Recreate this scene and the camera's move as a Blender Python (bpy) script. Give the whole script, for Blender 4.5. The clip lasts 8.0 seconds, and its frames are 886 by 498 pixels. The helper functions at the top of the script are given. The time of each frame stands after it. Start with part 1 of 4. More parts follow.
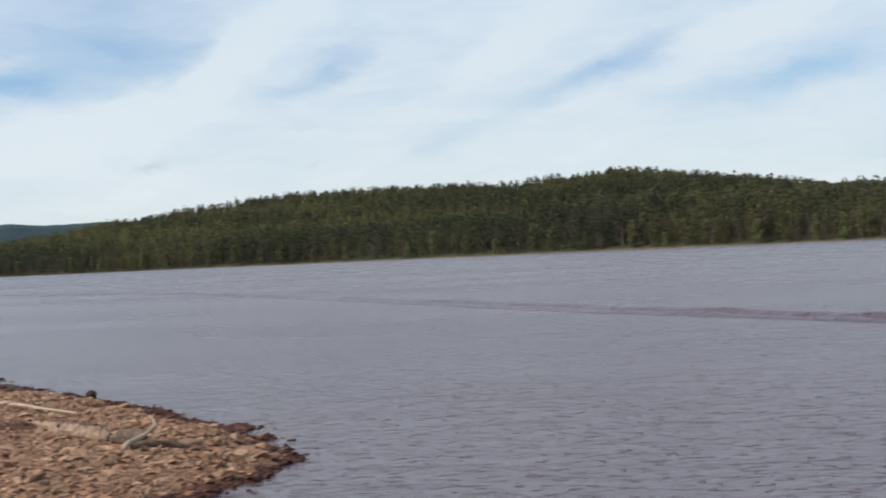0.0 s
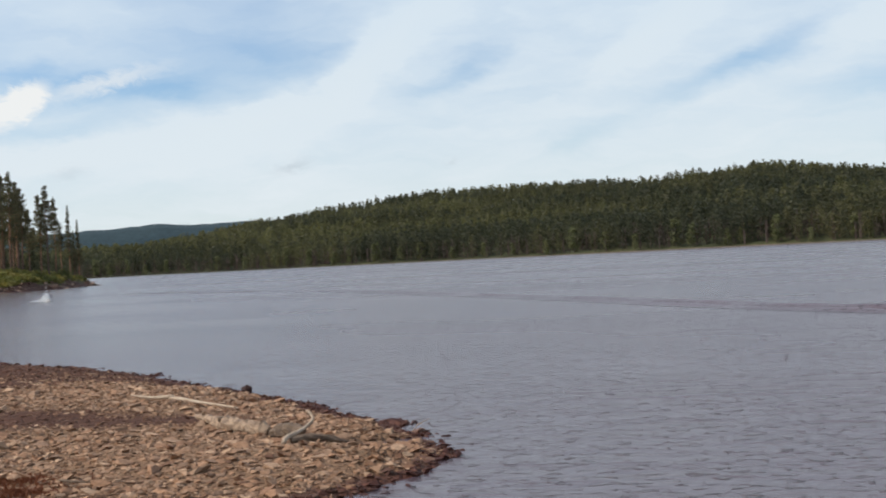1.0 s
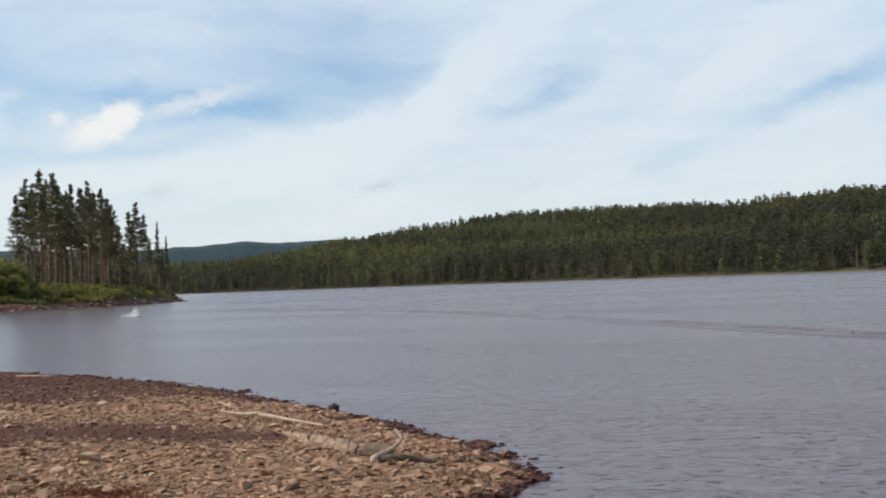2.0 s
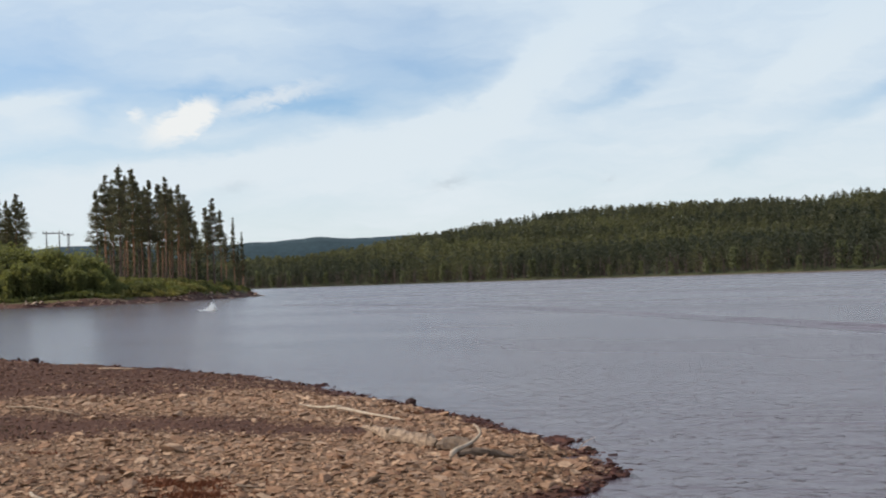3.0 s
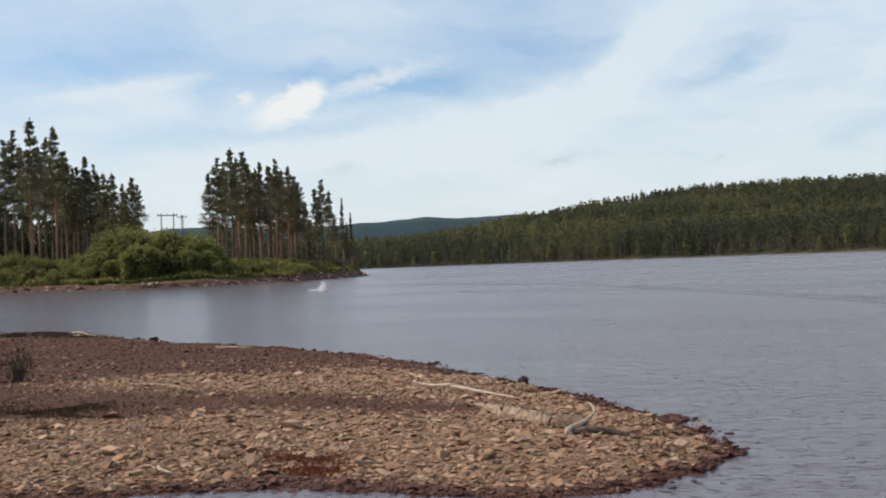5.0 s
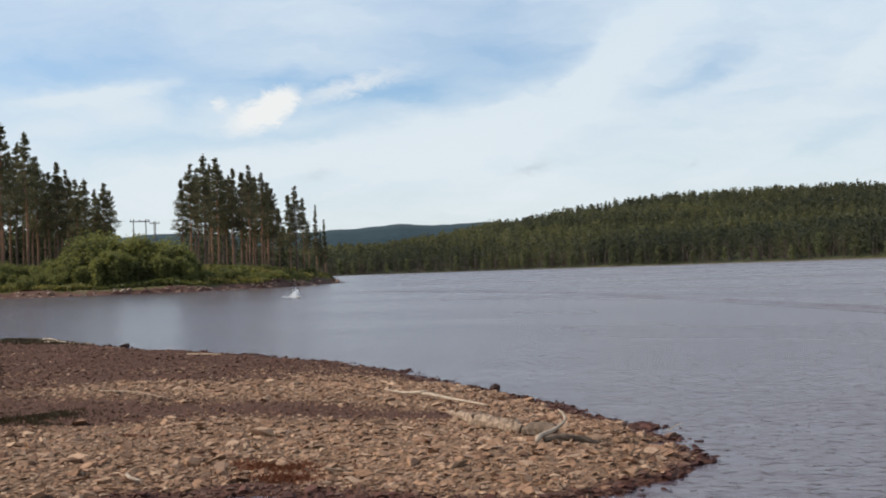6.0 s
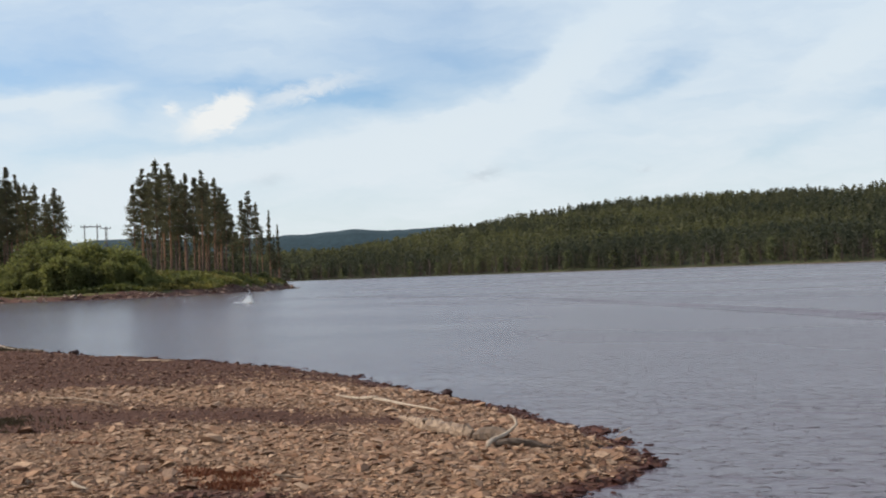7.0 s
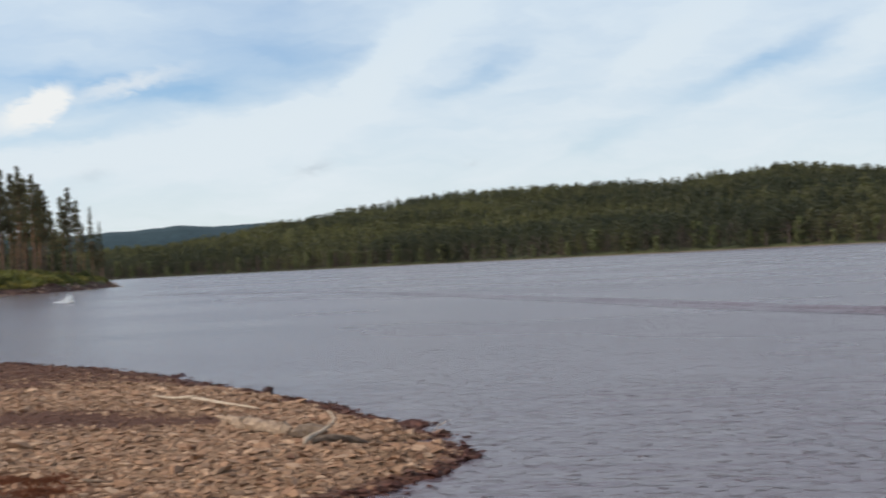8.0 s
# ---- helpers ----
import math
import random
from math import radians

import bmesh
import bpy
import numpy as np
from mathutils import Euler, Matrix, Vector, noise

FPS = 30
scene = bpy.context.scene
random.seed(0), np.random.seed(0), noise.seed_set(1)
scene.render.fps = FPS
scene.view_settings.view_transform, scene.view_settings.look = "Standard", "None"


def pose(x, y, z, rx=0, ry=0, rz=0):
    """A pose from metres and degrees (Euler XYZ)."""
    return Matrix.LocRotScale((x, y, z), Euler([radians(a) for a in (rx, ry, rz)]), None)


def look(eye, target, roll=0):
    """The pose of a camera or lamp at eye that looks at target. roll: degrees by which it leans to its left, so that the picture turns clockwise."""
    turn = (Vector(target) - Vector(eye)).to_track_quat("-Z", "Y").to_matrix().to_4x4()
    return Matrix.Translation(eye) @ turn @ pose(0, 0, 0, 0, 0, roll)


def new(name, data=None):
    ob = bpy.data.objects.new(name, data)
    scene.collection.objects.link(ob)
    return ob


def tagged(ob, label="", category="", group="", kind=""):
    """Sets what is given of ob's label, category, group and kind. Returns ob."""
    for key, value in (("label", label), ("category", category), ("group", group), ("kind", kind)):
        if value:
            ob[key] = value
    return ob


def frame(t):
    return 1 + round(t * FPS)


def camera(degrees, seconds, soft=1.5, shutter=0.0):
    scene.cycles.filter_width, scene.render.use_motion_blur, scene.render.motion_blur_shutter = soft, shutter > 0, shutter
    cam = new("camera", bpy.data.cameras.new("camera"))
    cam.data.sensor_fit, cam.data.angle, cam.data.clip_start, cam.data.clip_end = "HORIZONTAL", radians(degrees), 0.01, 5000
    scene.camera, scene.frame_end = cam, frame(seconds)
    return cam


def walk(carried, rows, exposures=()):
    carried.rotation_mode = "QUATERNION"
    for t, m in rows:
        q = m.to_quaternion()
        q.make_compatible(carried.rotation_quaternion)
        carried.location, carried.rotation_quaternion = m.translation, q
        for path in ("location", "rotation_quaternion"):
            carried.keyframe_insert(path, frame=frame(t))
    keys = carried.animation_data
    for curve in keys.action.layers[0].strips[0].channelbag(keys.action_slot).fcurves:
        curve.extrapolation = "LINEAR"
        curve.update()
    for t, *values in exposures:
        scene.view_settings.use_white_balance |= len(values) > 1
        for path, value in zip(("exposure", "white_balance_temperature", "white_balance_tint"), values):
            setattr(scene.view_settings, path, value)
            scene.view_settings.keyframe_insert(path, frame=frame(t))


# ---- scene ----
cam = camera(38.1, 8.0, soft=2.0, shutter=0.4)
# seconds, place in metres, then yaw, pitch and roll in degrees
ROWS = [
    (0, 0.205, 0.070, 1.672, 7.25, 0.20, 2.65),
    (0.5, 0.111, 0.066, 1.673, 11.24, 0.26, 3.07),
    (1, 0.068, 0.069, 1.671, 13.44, 0.36, 2.96),
    (1.5, 0.041, 0.048, 1.682, 15.41, 1.16, 2.41),
    (3, -0.044, 0.015, 1.676, 20.40, 1.37, 1.91),
    (3.5, -0.058, -0.039, 1.671, 22.35, 1.19, 1.78),
    (4, -0.076, -0.057, 1.670, 24.48, 0.96, 1.73),
    (4.2, -0.083, -0.060, 1.670, 25.20, 0.90, 1.77),
    (5.3, -0.066, -0.078, 1.671, 25.02, 0.62, 2.37),
    (5.5, -0.064, -0.079, 1.670, 24.76, 0.70, 2.37),
    (6, -0.052, -0.069, 1.674, 24.01, 0.90, 2.02),
    (6.5, -0.040, -0.075, 1.672, 23.23, 0.92, 1.91),
    (7, -0.034, -0.027, 1.668, 21.97, 1.06, 2.12),
    (7.5, -0.007, -0.013, 1.666, 19.97, 0.86, 2.19),
    (8, 0.066, 0.063, 1.666, 14.37, 0.48, 2.92),
]
walk(cam, [(t, pose(x, y, z, 90 + pitch, roll, yaw)) for t, x, y, z, yaw, pitch, roll in ROWS])

# ---- light ----
SUN_AZ, SUN_EL = 108.0, 40.0  # degrees to the left of +y, and above the horizon
sun_dir = Vector((-math.sin(radians(SUN_AZ)) * math.cos(radians(SUN_EL)),
                  math.cos(radians(SUN_AZ)) * math.cos(radians(SUN_EL)), math.sin(radians(SUN_EL))))
sun_data = bpy.data.lights.new("sun", "SUN")
sun_data.energy, sun_data.angle, sun_data.color = 4.3, radians(0.6), (1.0, 0.91, 0.79)
sun = new("sun", sun_data)
sun.matrix_world = look(sun_dir * 100, (0, 0, 0))


class Nodes:
    """Short hand for node trees."""

    def __init__(self, tree):
        self.tree = tree
        tree.nodes.clear()

    def add(self, kind, props=None, **inputs):
        n = self.tree.nodes.new(kind)
        props = props or {}
        if "operation" in props:
            n.operation, n.use_clamp = props["operation"], props["use_clamp"]
        if "data_type" in props:
            n.data_type, n.blend_type = props["data_type"], props["blend_type"]
        if "attribute_name" in props:
            n.attribute_name = props["attribute_name"]
        for k, v in inputs.items():
            self.put(n, k, v)
        return n

    def put(self, n, key, v):
        name = key.replace("_", " ")
        sock = n.inputs[int(key[1:])] if key[0] == "i" and key[1:].isdigit() else n.inputs[name]
        if isinstance(v, bpy.types.NodeSocket):
            self.tree.links.new(v, sock)
        elif isinstance(v, bpy.types.Node):
            self.tree.links.new(v.outputs[0], sock)
        else:
            sock.default_value = v

    def math(self, op, a, b=None, c=None, clamp=False):
        n = self.add("ShaderNodeMath", {"operation": op, "use_clamp": clamp}, i0=a)
        if b is not None:
            self.put(n, "i1", b)
        if c is not None:
            self.put(n, "i2", c)
        return n.outputs[0]

    def mix(self, f, a, b, how="MIX"):
        n = self.add("ShaderNodeMix", {"data_type": "RGBA", "blend_type": how})
        for i, v in ((0, f), (6, a), (7, b)):
            self.put(n, "i%d" % i, v)
        return n.outputs[2]

    def noise(self, vec, scale, detail=3.0, rough=0.55, distort=0.0):
        n = self.add("ShaderNodeTexNoise", None, Scale=scale, Detail=detail, Roughness=rough, Distortion=distort)
        if vec is not None:
            self.put(n, "Vector", vec)
        return n.outputs["Fac"]

    def ramp(self, f, stops):
        n = self.add("ShaderNodeValToRGB", None, Fac=f)
        e = n.color_ramp.elements
        while len(e) < len(stops):
            e.new(0.5)
        for el, (p, col) in zip(e, stops):
            el.position, el.color = p, (*col, 1) if len(col) == 3 else col
        return n.outputs[0]

    def scaled(self, vec, s, rot=(0, 0, 0)):
        return self.add("ShaderNodeMapping", None, Vector=vec, Scale=s, Rotation=rot).outputs[0]


world = bpy.data.worlds.new("sky")
scene.world = world
world.use_nodes = True
W = Nodes(world.node_tree)
sky = W.add("ShaderNodeTexSky")
sky.sky_type, sky.sun_disc, sky.sun_elevation, sky.sun_rotation = "NISHITA", False, radians(SUN_EL), radians(-SUN_AZ)
sky.air_density, sky.dust_density, sky.ozone_density = 1.0, 0.6, 1.5
coord = W.add("ShaderNodeTexCoord").outputs["Generated"]
xyz = W.add("ShaderNodeSeparateXYZ", None, Vector=coord)
AZ = W.math("MULTIPLY", W.math("ARCTAN2", W.math("MULTIPLY", xyz.outputs[0], -1.0), xyz.outputs[1]), 57.296)
EL = W.math("MULTIPLY", W.math("ARCSINE", xyz.outputs[2]), 57.296)
# the wind draws the high cloud out: bend the sky's coordinates by a soft noise
warp = W.add("ShaderNodeCombineXYZ", None, X=W.math("MULTIPLY", AZ, 0.10), Y=W.math("MULTIPLY", EL, 0.22))
wob = W.math("SUBTRACT", W.noise(warp.outputs[0], 1.6, 4.0, 0.6), 0.5)
wob2 = W.math("SUBTRACT", W.noise(W.scaled(warp.outputs[0], (1, 1, 1), (0, 0, 2.1)), 2.3, 4.0, 0.6), 0.5)
AZW = W.math("ADD", AZ, W.math("MULTIPLY", wob, 5.0))
ELW = W.math("ADD", EL, W.math("MULTIPLY", wob2, 2.2))


def blob(az, el, wide, high, tilt, gain, a=AZW, e=ELW):
    """A soft patch of the sky; tilt: degrees by which its right end is raised."""
    u, v = W.math("SUBTRACT", az, a), W.math("SUBTRACT", e, el)
    c, s = math.cos(radians(tilt)), math.sin(radians(tilt))
    p = W.math("MULTIPLY_ADD", u, c / wide, W.math("MULTIPLY", v, s / wide))
    q = W.math("MULTIPLY_ADD", v, c / high, W.math("MULTIPLY", u, -s / high))
    r = W.math("ADD", W.math("MULTIPLY", p, p), W.math("MULTIPLY", q, q))
    return W.math("MULTIPLY", W.math("EXPONENT", W.math("MULTIPLY", r, -1.0)), gain)


def total(parts):
    out = parts[0]
    for x in parts[1:]:
        out = W.math("ADD", out, x)
    return out


gaps = total([
    blob(21.3, 9.4, 5.6, 1.25, -3, 0.60), blob(28.5, 8.1, 7.5, 0.85, -3, 0.60), blob(25.4, 7.7, 2.6, 0.45, -5, 0.16),
    blob(40.5, 9.2, 6.0, 0.9, 4, 0.52), blob(12.2, 8.2, 1.9, 0.5, 28, 0.45), blob(-0.4, 7.8, 3.6, 0.55, 20, 0.60),
    blob(-8.5, 7.1, 4.5, 0.9, 10, 0.58), blob(6.6, 4.9, 1.7, 0.5, 20, 0.25), blob(36.0, 5.9, 4.5, 0.6, 0, 0.25),
    blob(-13, 4.2, 5.0, 0.9, 8, 0.25), blob(50, 7.0, 7.0, 1.2, 5, 0.4), blob(24.6, 8.0, 2.0, 0.5, -8, 0.20), blob(29.5, 6.4, 4.2, 0.45, 6, 0.30),
    blob(41.0, 11.0, 9.0, 1.3, 0, 0.30), blob(22.0, 11.2, 5.0, 1.0, -6, 0.25), blob(35.0, 7.6, 1.8, 0.7, 30, 0.28)])
# the thicker bank of white that sweeps down from the upper right
bank = total([blob(15.6, 9.0, 4.6, 1.1, 38, 0.55), blob(21.5, 6.3, 5.0, 0.8, 22, 0.5), blob(39.0, 8.0, 3.4, 0.45, 4, 0.5), blob(29.0, 5.2, 6.0, 0.7, 8, 0.35), blob(3.5, 9.2, 3.2, 0.8, 30, 0.4), blob(-7.5, 9.6, 4.0, 0.8, 20, 0.35)])
streak = W.add("ShaderNodeCombineXYZ", None, X=W.math("MULTIPLY", AZW, 0.09), Y=W.math("MULTIPLY", ELW, 0.42))
veil = W.noise(W.scaled(streak.outputs[0], (1, 1, 1), (0, 0, 0.45)), 1.5, 6.0, 0.6, 0.3)
high = W.math("MULTIPLY", W.math("SUBTRACT", EL, 12.0), 0.012, None, True)
cover = W.math("ADD", W.math("SUBTRACT", W.math("ADD", W.math("MULTIPLY_ADD", veil, 0.75, 0.50), bank), gaps), W.math("MULTIPLY", high, -1.0), None, True)
puff_noise = W.math("SUBTRACT", W.noise(W.scaled(streak.outputs[0], (6, 3, 1)), 3.0, 5.0, 0.6), 0.5)
AZP, ELP = W.math("ADD", AZ, W.math("MULTIPLY", puff_noise, 1.1)), W.math("ADD", EL, W.math("MULTIPLY", puff_noise, 0.7))
heap = total([blob(31.85, 7.15, 1.75, 0.74, 26, 1.15, AZP, ELP), blob(30.95, 7.62, 0.85, 0.58, 30, 0.6, AZP, ELP), blob(33.7, 7.6, 0.40, 0.34, 35, 0.72, AZP, ELP)])
trail = W.math("MULTIPLY", W.math("SUBTRACT", blob(27.9, 8.22, 2.9, 0.40, 14, 0.95, AZP, ELP), 0.15), 0.8, None, True)
puff = W.math("MAXIMUM", W.math("MULTIPLY", W.math("SUBTRACT", heap, 0.26), 1.5, None, True), trail)
grey = total([blob(19.9, 4.35, 0.7, 0.22, 14, 0.35, AZP, ELP), blob(29.5, 4.4, 0.65, 0.25, 12, 0.18, AZP, ELP), blob(12.9, 4.25, 0.3, 0.15, 10, 0.2, AZP, ELP)])
white = W.mix(W.math("MULTIPLY", W.math("SUBTRACT", EL, 2.0), 0.11, None, True), (0.76, 0.83, 0.87, 1), (0.66, 0.77, 0.87, 1))
blue = W.mix(1.0, sky, (0.095, 0.114, 0.134, 1), "MULTIPLY")
col = W.mix(cover, blue, white)
col = W.mix(W.math("MULTIPLY", W.math("SUBTRACT", bank, gaps), 0.8, None, True), col, (0.74, 0.82, 0.87, 1))
col = W.mix(grey, col, (0.42, 0.48, 0.54, 1))
col = W.mix(puff, col, (0.86, 0.88, 0.88, 1))
bg = W.add("ShaderNodeBackground", None, Color=col, Strength=1.0)
W.add("ShaderNodeOutputWorld", None, Surface=bg)

# ---- materials ----


def material(name):
    m = bpy.data.materials.new(name)
    m.use_nodes = True
    return m, Nodes(m.node_tree)


def finish(n, color, rough, bump=None, strength=0.3, dist=0.02, **extra):
    p = n.add("ShaderNodeBsdfPrincipled", None, Base_Color=color, Roughness=rough, **extra)
    if bump is not None:
        p_b = n.add("ShaderNodeBump", None, Height=bump, Strength=strength, Distance=dist)
        n.put(p, "Normal", p_b.outputs[0])
    n.add("ShaderNodeOutputMaterial", None, Surface=p)
    return p


def place(n):
    """The place in the world, in metres."""
    return n.add("ShaderNodeNewGeometry").outputs["Position"]


def attribute(n, name):
    return n.add("ShaderNodeAttribute", {"attribute_name": name}).outputs["Fac"]


def make_water(name, chop, rough):
    """Lake water; chop: how much the wind or a wake ruffles it."""
    m, n = material(name)
    pos = place(n)
    a = n.noise(n.scaled(pos, (1.0, 1.6, 1), (0, 0, radians(-22))), 6.4, 3.0, 0.6, 0.6)
    b = n.noise(n.scaled(pos, (0.6, 1.3, 1), (0, 0, radians(-14))), 1.7, 3.0, 0.6, 0.5)
    w = n.noise(n.scaled(pos, (0.5, 1.5, 1), (0, 0, radians(-18))), 0.34, 3.0, 0.55, 0.5)
    c = n.noise(n.scaled(pos, (0.5, 1.2, 1)), 0.05, 3.0, 0.55)
    gust = n.ramp(c, [(0.36, (0.45, 0.45, 0.45)), (0.62, (1, 1, 1))])
    crest = n.ramp(a, [(0.58, (0, 0, 0)), (0.70, (1, 1, 1))])
    h = n.math("MULTIPLY", n.math("MULTIPLY_ADD", w, 0.5, n.math("MULTIPLY_ADD", b, 0.50, n.math("MULTIPLY", crest, 0.72))), gust)
    # the bay behind the spit lies in the lee of the wind
    at = n.add("ShaderNodeSeparateXYZ", None, Vector=pos)
    lee = n.math("MULTIPLY_ADD", n.math("MULTIPLY_ADD", at.outputs[1], -0.52, n.math("MULTIPLY", at.outputs[0], -1.0)), 0.05, 0.3, True)
    calm = n.math("MULTIPLY_ADD", lee, -0.32, 1.0)
    h = n.math("MULTIPLY", h, n.math("MULTIPLY_ADD", lee, -0.65, 1.0))
    col = n.ramp(n.noise(pos, 0.05, 2.0), [(0.3, (0.086, 0.060, 0.071)), (0.7, (0.108, 0.077, 0.092))])
    finish(n, col, n.math("MULTIPLY", n.math("MULTIPLY", n.math("MULTIPLY_ADD", c, 0.5, 0.75), rough), calm), h, chop, 0.15, IOR=1.33)
    return m


def make_stone(name, cols, rough=0.85):
    m, n = material(name)
    geo = n.add("ShaderNodeNewGeometry")
    info = n.add("ShaderNodeObjectInfo")
    r = n.math("FRACT", n.math("ADD", geo.outputs["Random Per Island"], info.outputs["Random"]))
    pos = geo.outputs["Position"]
    base = n.ramp(r, [(i / (len(cols) - 1), c) for i, c in enumerate(cols)])
    spot = n.noise(pos, 26.0, 4.0, 0.65)
    shade = n.ramp(spot, [(0.3, (0.62, 0.6, 0.58)), (0.7, (1.25, 1.2, 1.15))])
    finish(n, n.mix(1.0, base, shade, "MULTIPLY"), rough, n.noise(pos, 60.0, 4.0, 0.7), 0.5, 0.01, Specular_IOR_Level=0.15)
    return m


def make_gravel():
    m, n = material("beach gravel")
    pos = place(n)
    v = n.add("ShaderNodeTexVoronoi", None, Vector=pos, Scale=17.0, Randomness=1.0)
    v2 = n.add("ShaderNodeTexVoronoi", None, Vector=pos, Scale=42.0, Randomness=1.0)
    tone = n.noise(pos, 0.9, 4.0, 0.6)
    each = n.add("ShaderNodeSeparateColor", None, Color=v.outputs["Color"]).outputs[0]
    dry = n.mix(each, (0.17, 0.100, 0.062, 1), (0.30, 0.190, 0.116, 1))
    dry = n.mix(n.math("MULTIPLY", tone, 0.5), dry, (0.15, 0.088, 0.052, 1))
    mud = n.mix(n.noise(pos, 9.0, 5.0, 0.7), (0.060, 0.028, 0.019, 1), (0.125, 0.062, 0.042, 1))
    wet = n.mix(n.noise(pos, 14.0, 5.0, 0.7), (0.040, 0.015, 0.012, 1), (0.11, 0.045, 0.030, 1))
    fray = n.math("MULTIPLY", n.math("SUBTRACT", n.noise(pos, 2.6, 5.0, 0.7), 0.5), 0.9)
    f_mud = n.math("ADD", n.math("MULTIPLY", attribute(n, "mud"), 1.35), fray, None, True)
    f_wet = n.math("ADD", attribute(n, "wet"), fray, None, True)
    col = n.mix(f_wet, n.mix(f_mud, dry, mud), wet)
    h = n.math("ADD", n.math("MULTIPLY", v.outputs["Distance"], -1.0), n.math("MULTIPLY", v2.outputs["Distance"], -0.4))
    finish(n, col, n.math("MULTIPLY_ADD", f_wet, -0.2, 0.95), h, 0.8, 0.05, Specular_IOR_Level=0.12)
    return m


def make_bark(name, low, top, scale=6.0):
    """Bark, scaly and redder higher up; no two stems are equally red."""
    m, n = material(name)
    co = n.add("ShaderNodeTexCoord").outputs["Object"]
    own = n.add("ShaderNodeObjectInfo").outputs["Random"]
    z = n.add("ShaderNodeSeparateXYZ", None, Vector=co).outputs[2]
    f = n.math("ADD", n.math("MULTIPLY", z, 0.12), n.math("SUBTRACT", n.noise(co, 0.8, 4.0), 0.55), None, True)
    f = n.math("MULTIPLY", f, n.math("POWER", own, 1.2))
    g = n.noise(n.scaled(co, (1, 1, 0.2)), scale, 5.0, 0.7)
    col = n.mix(n.math("MULTIPLY", g, 0.6), n.mix(f, low, top), (0.05, 0.035, 0.028, 1))
    finish(n, col, 0.9, g, 0.6, 0.05)
    return m


def make_leaf(name, cols, tint=False, sheer=0.25):
    """Foliage. Each tuft takes a tone of its own, and where there is a tint each tree as well."""
    m, n = material(name)
    geo = n.add("ShaderNodeNewGeometry")
    info = n.add("ShaderNodeObjectInfo")
    own = 0.16 if tint else 0.45
    r = n.math("MULTIPLY_ADD", geo.outputs["Random Per Island"], own, n.math("MULTIPLY", attribute(n, "tint") if tint else info.outputs["Random"], 1 - own))
    col = n.ramp(r, [(i / (len(cols) - 1), c) for i, c in enumerate(cols)])
    p = n.add("ShaderNodeBsdfPrincipled", None, Base_Color=col, Roughness=0.65)
    n.put(p, "Specular IOR Level", 0.25)
    t = n.add("ShaderNodeBsdfTranslucent", None, Color=n.mix(1.0, col, (1.0, 1.04, 0.8, 1), "MULTIPLY"))
    mix = n.add("ShaderNodeMixShader", None, Fac=sheer, i1=p, i2=t)
    n.add("ShaderNodeOutputMaterial", None, Surface=mix)
    return m


def make_mottled(name, a, b, scale, bump=0.4, rough=0.9, dist=0.1):
    m, n = material(name)
    pos = place(n)
    f = n.noise(pos, scale, 6.0, 0.65)
    g = n.noise(pos, scale * 6.3, 4.0, 0.6)
    col = n.mix(n.ramp(f, [(0.35, (0, 0, 0)), (0.65, (1, 1, 1))]), a, b)
    col = n.mix(0.5, col, n.mix(1.0, col, n.ramp(g, [(0.3, (0.4, 0.4, 0.4)), (0.7, (1.5, 1.5, 1.5))]), "MULTIPLY"))
    finish(n, col, rough, g, bump, dist, Specular_IOR_Level=0.15)
    return m


def make_driftwood(name, pale, dark):
    m, n = material(name)
    co = n.add("ShaderNodeTexCoord").outputs["Generated"]
    pos = place(n)
    g = n.noise(n.scaled(co, (3, 30, 30)), 2.0, 5.0, 0.7)
    s = n.noise(pos, 16.0, 5.0, 0.7)
    col = n.mix(n.ramp(s, [(0.42, (0, 0, 0)), (0.62, (1, 1, 1))]), pale, dark)
    col = n.mix(n.math("MULTIPLY", g, 0.45), col, (0.07, 0.05, 0.035, 1))
    finish(n, col, 0.85, g, 0.6, 0.01)
    return m


def make_plain(name, col, rough=0.6, **extra):
    m, n = material(name)
    co = n.add("ShaderNodeTexCoord").outputs["Object"]
    f = n.noise(co, 5.0, 4.0, 0.6)
    c2 = tuple(x * 0.75 for x in col[:3]) + (1,)
    finish(n, n.mix(f, col, c2), rough, None, **extra)
    return m


M_WATER = make_water("lake water", 1.0, 0.27)
M_WAKE = make_water("ruffled wake water", 1.2, 0.3)
M_GRAVEL = make_gravel()
M_STONE = make_stone("dry beach stone", [(0.16, 0.085, 0.054), (0.37, 0.225, 0.142), (0.25, 0.145, 0.090), (0.49, 0.335, 0.225), (0.25, 0.165, 0.116), (0.37, 0.230, 0.145)])
M_WETSTONE = make_stone("wet shore stone", [(0.05, 0.020, 0.017), (0.13, 0.058, 0.042), (0.075, 0.034, 0.027), (0.19, 0.115, 0.085)], 0.75)
M_DARKROCK = make_stone("dark wet rock", [(0.030, 0.014, 0.012), (0.055, 0.026, 0.021), (0.040, 0.020, 0.017)], 0.7)
M_SHALLOWS = make_stone("stone under shallow water", [(0.045, 0.018, 0.015), (0.085, 0.036, 0.028), (0.060, 0.026, 0.022)], 0.75)
M_MUDSTONE = make_stone("mud clod stone", [(0.080, 0.038, 0.027), (0.150, 0.076, 0.053), (0.105, 0.054, 0.040), (0.24, 0.148, 0.102), (0.090, 0.044, 0.032)], 0.9)
M_PALESTONE = make_stone("shore boulder stone", [(0.14, 0.08, 0.06), (0.38, 0.29, 0.23), (0.20, 0.12, 0.09), (0.30, 0.22, 0.17)])
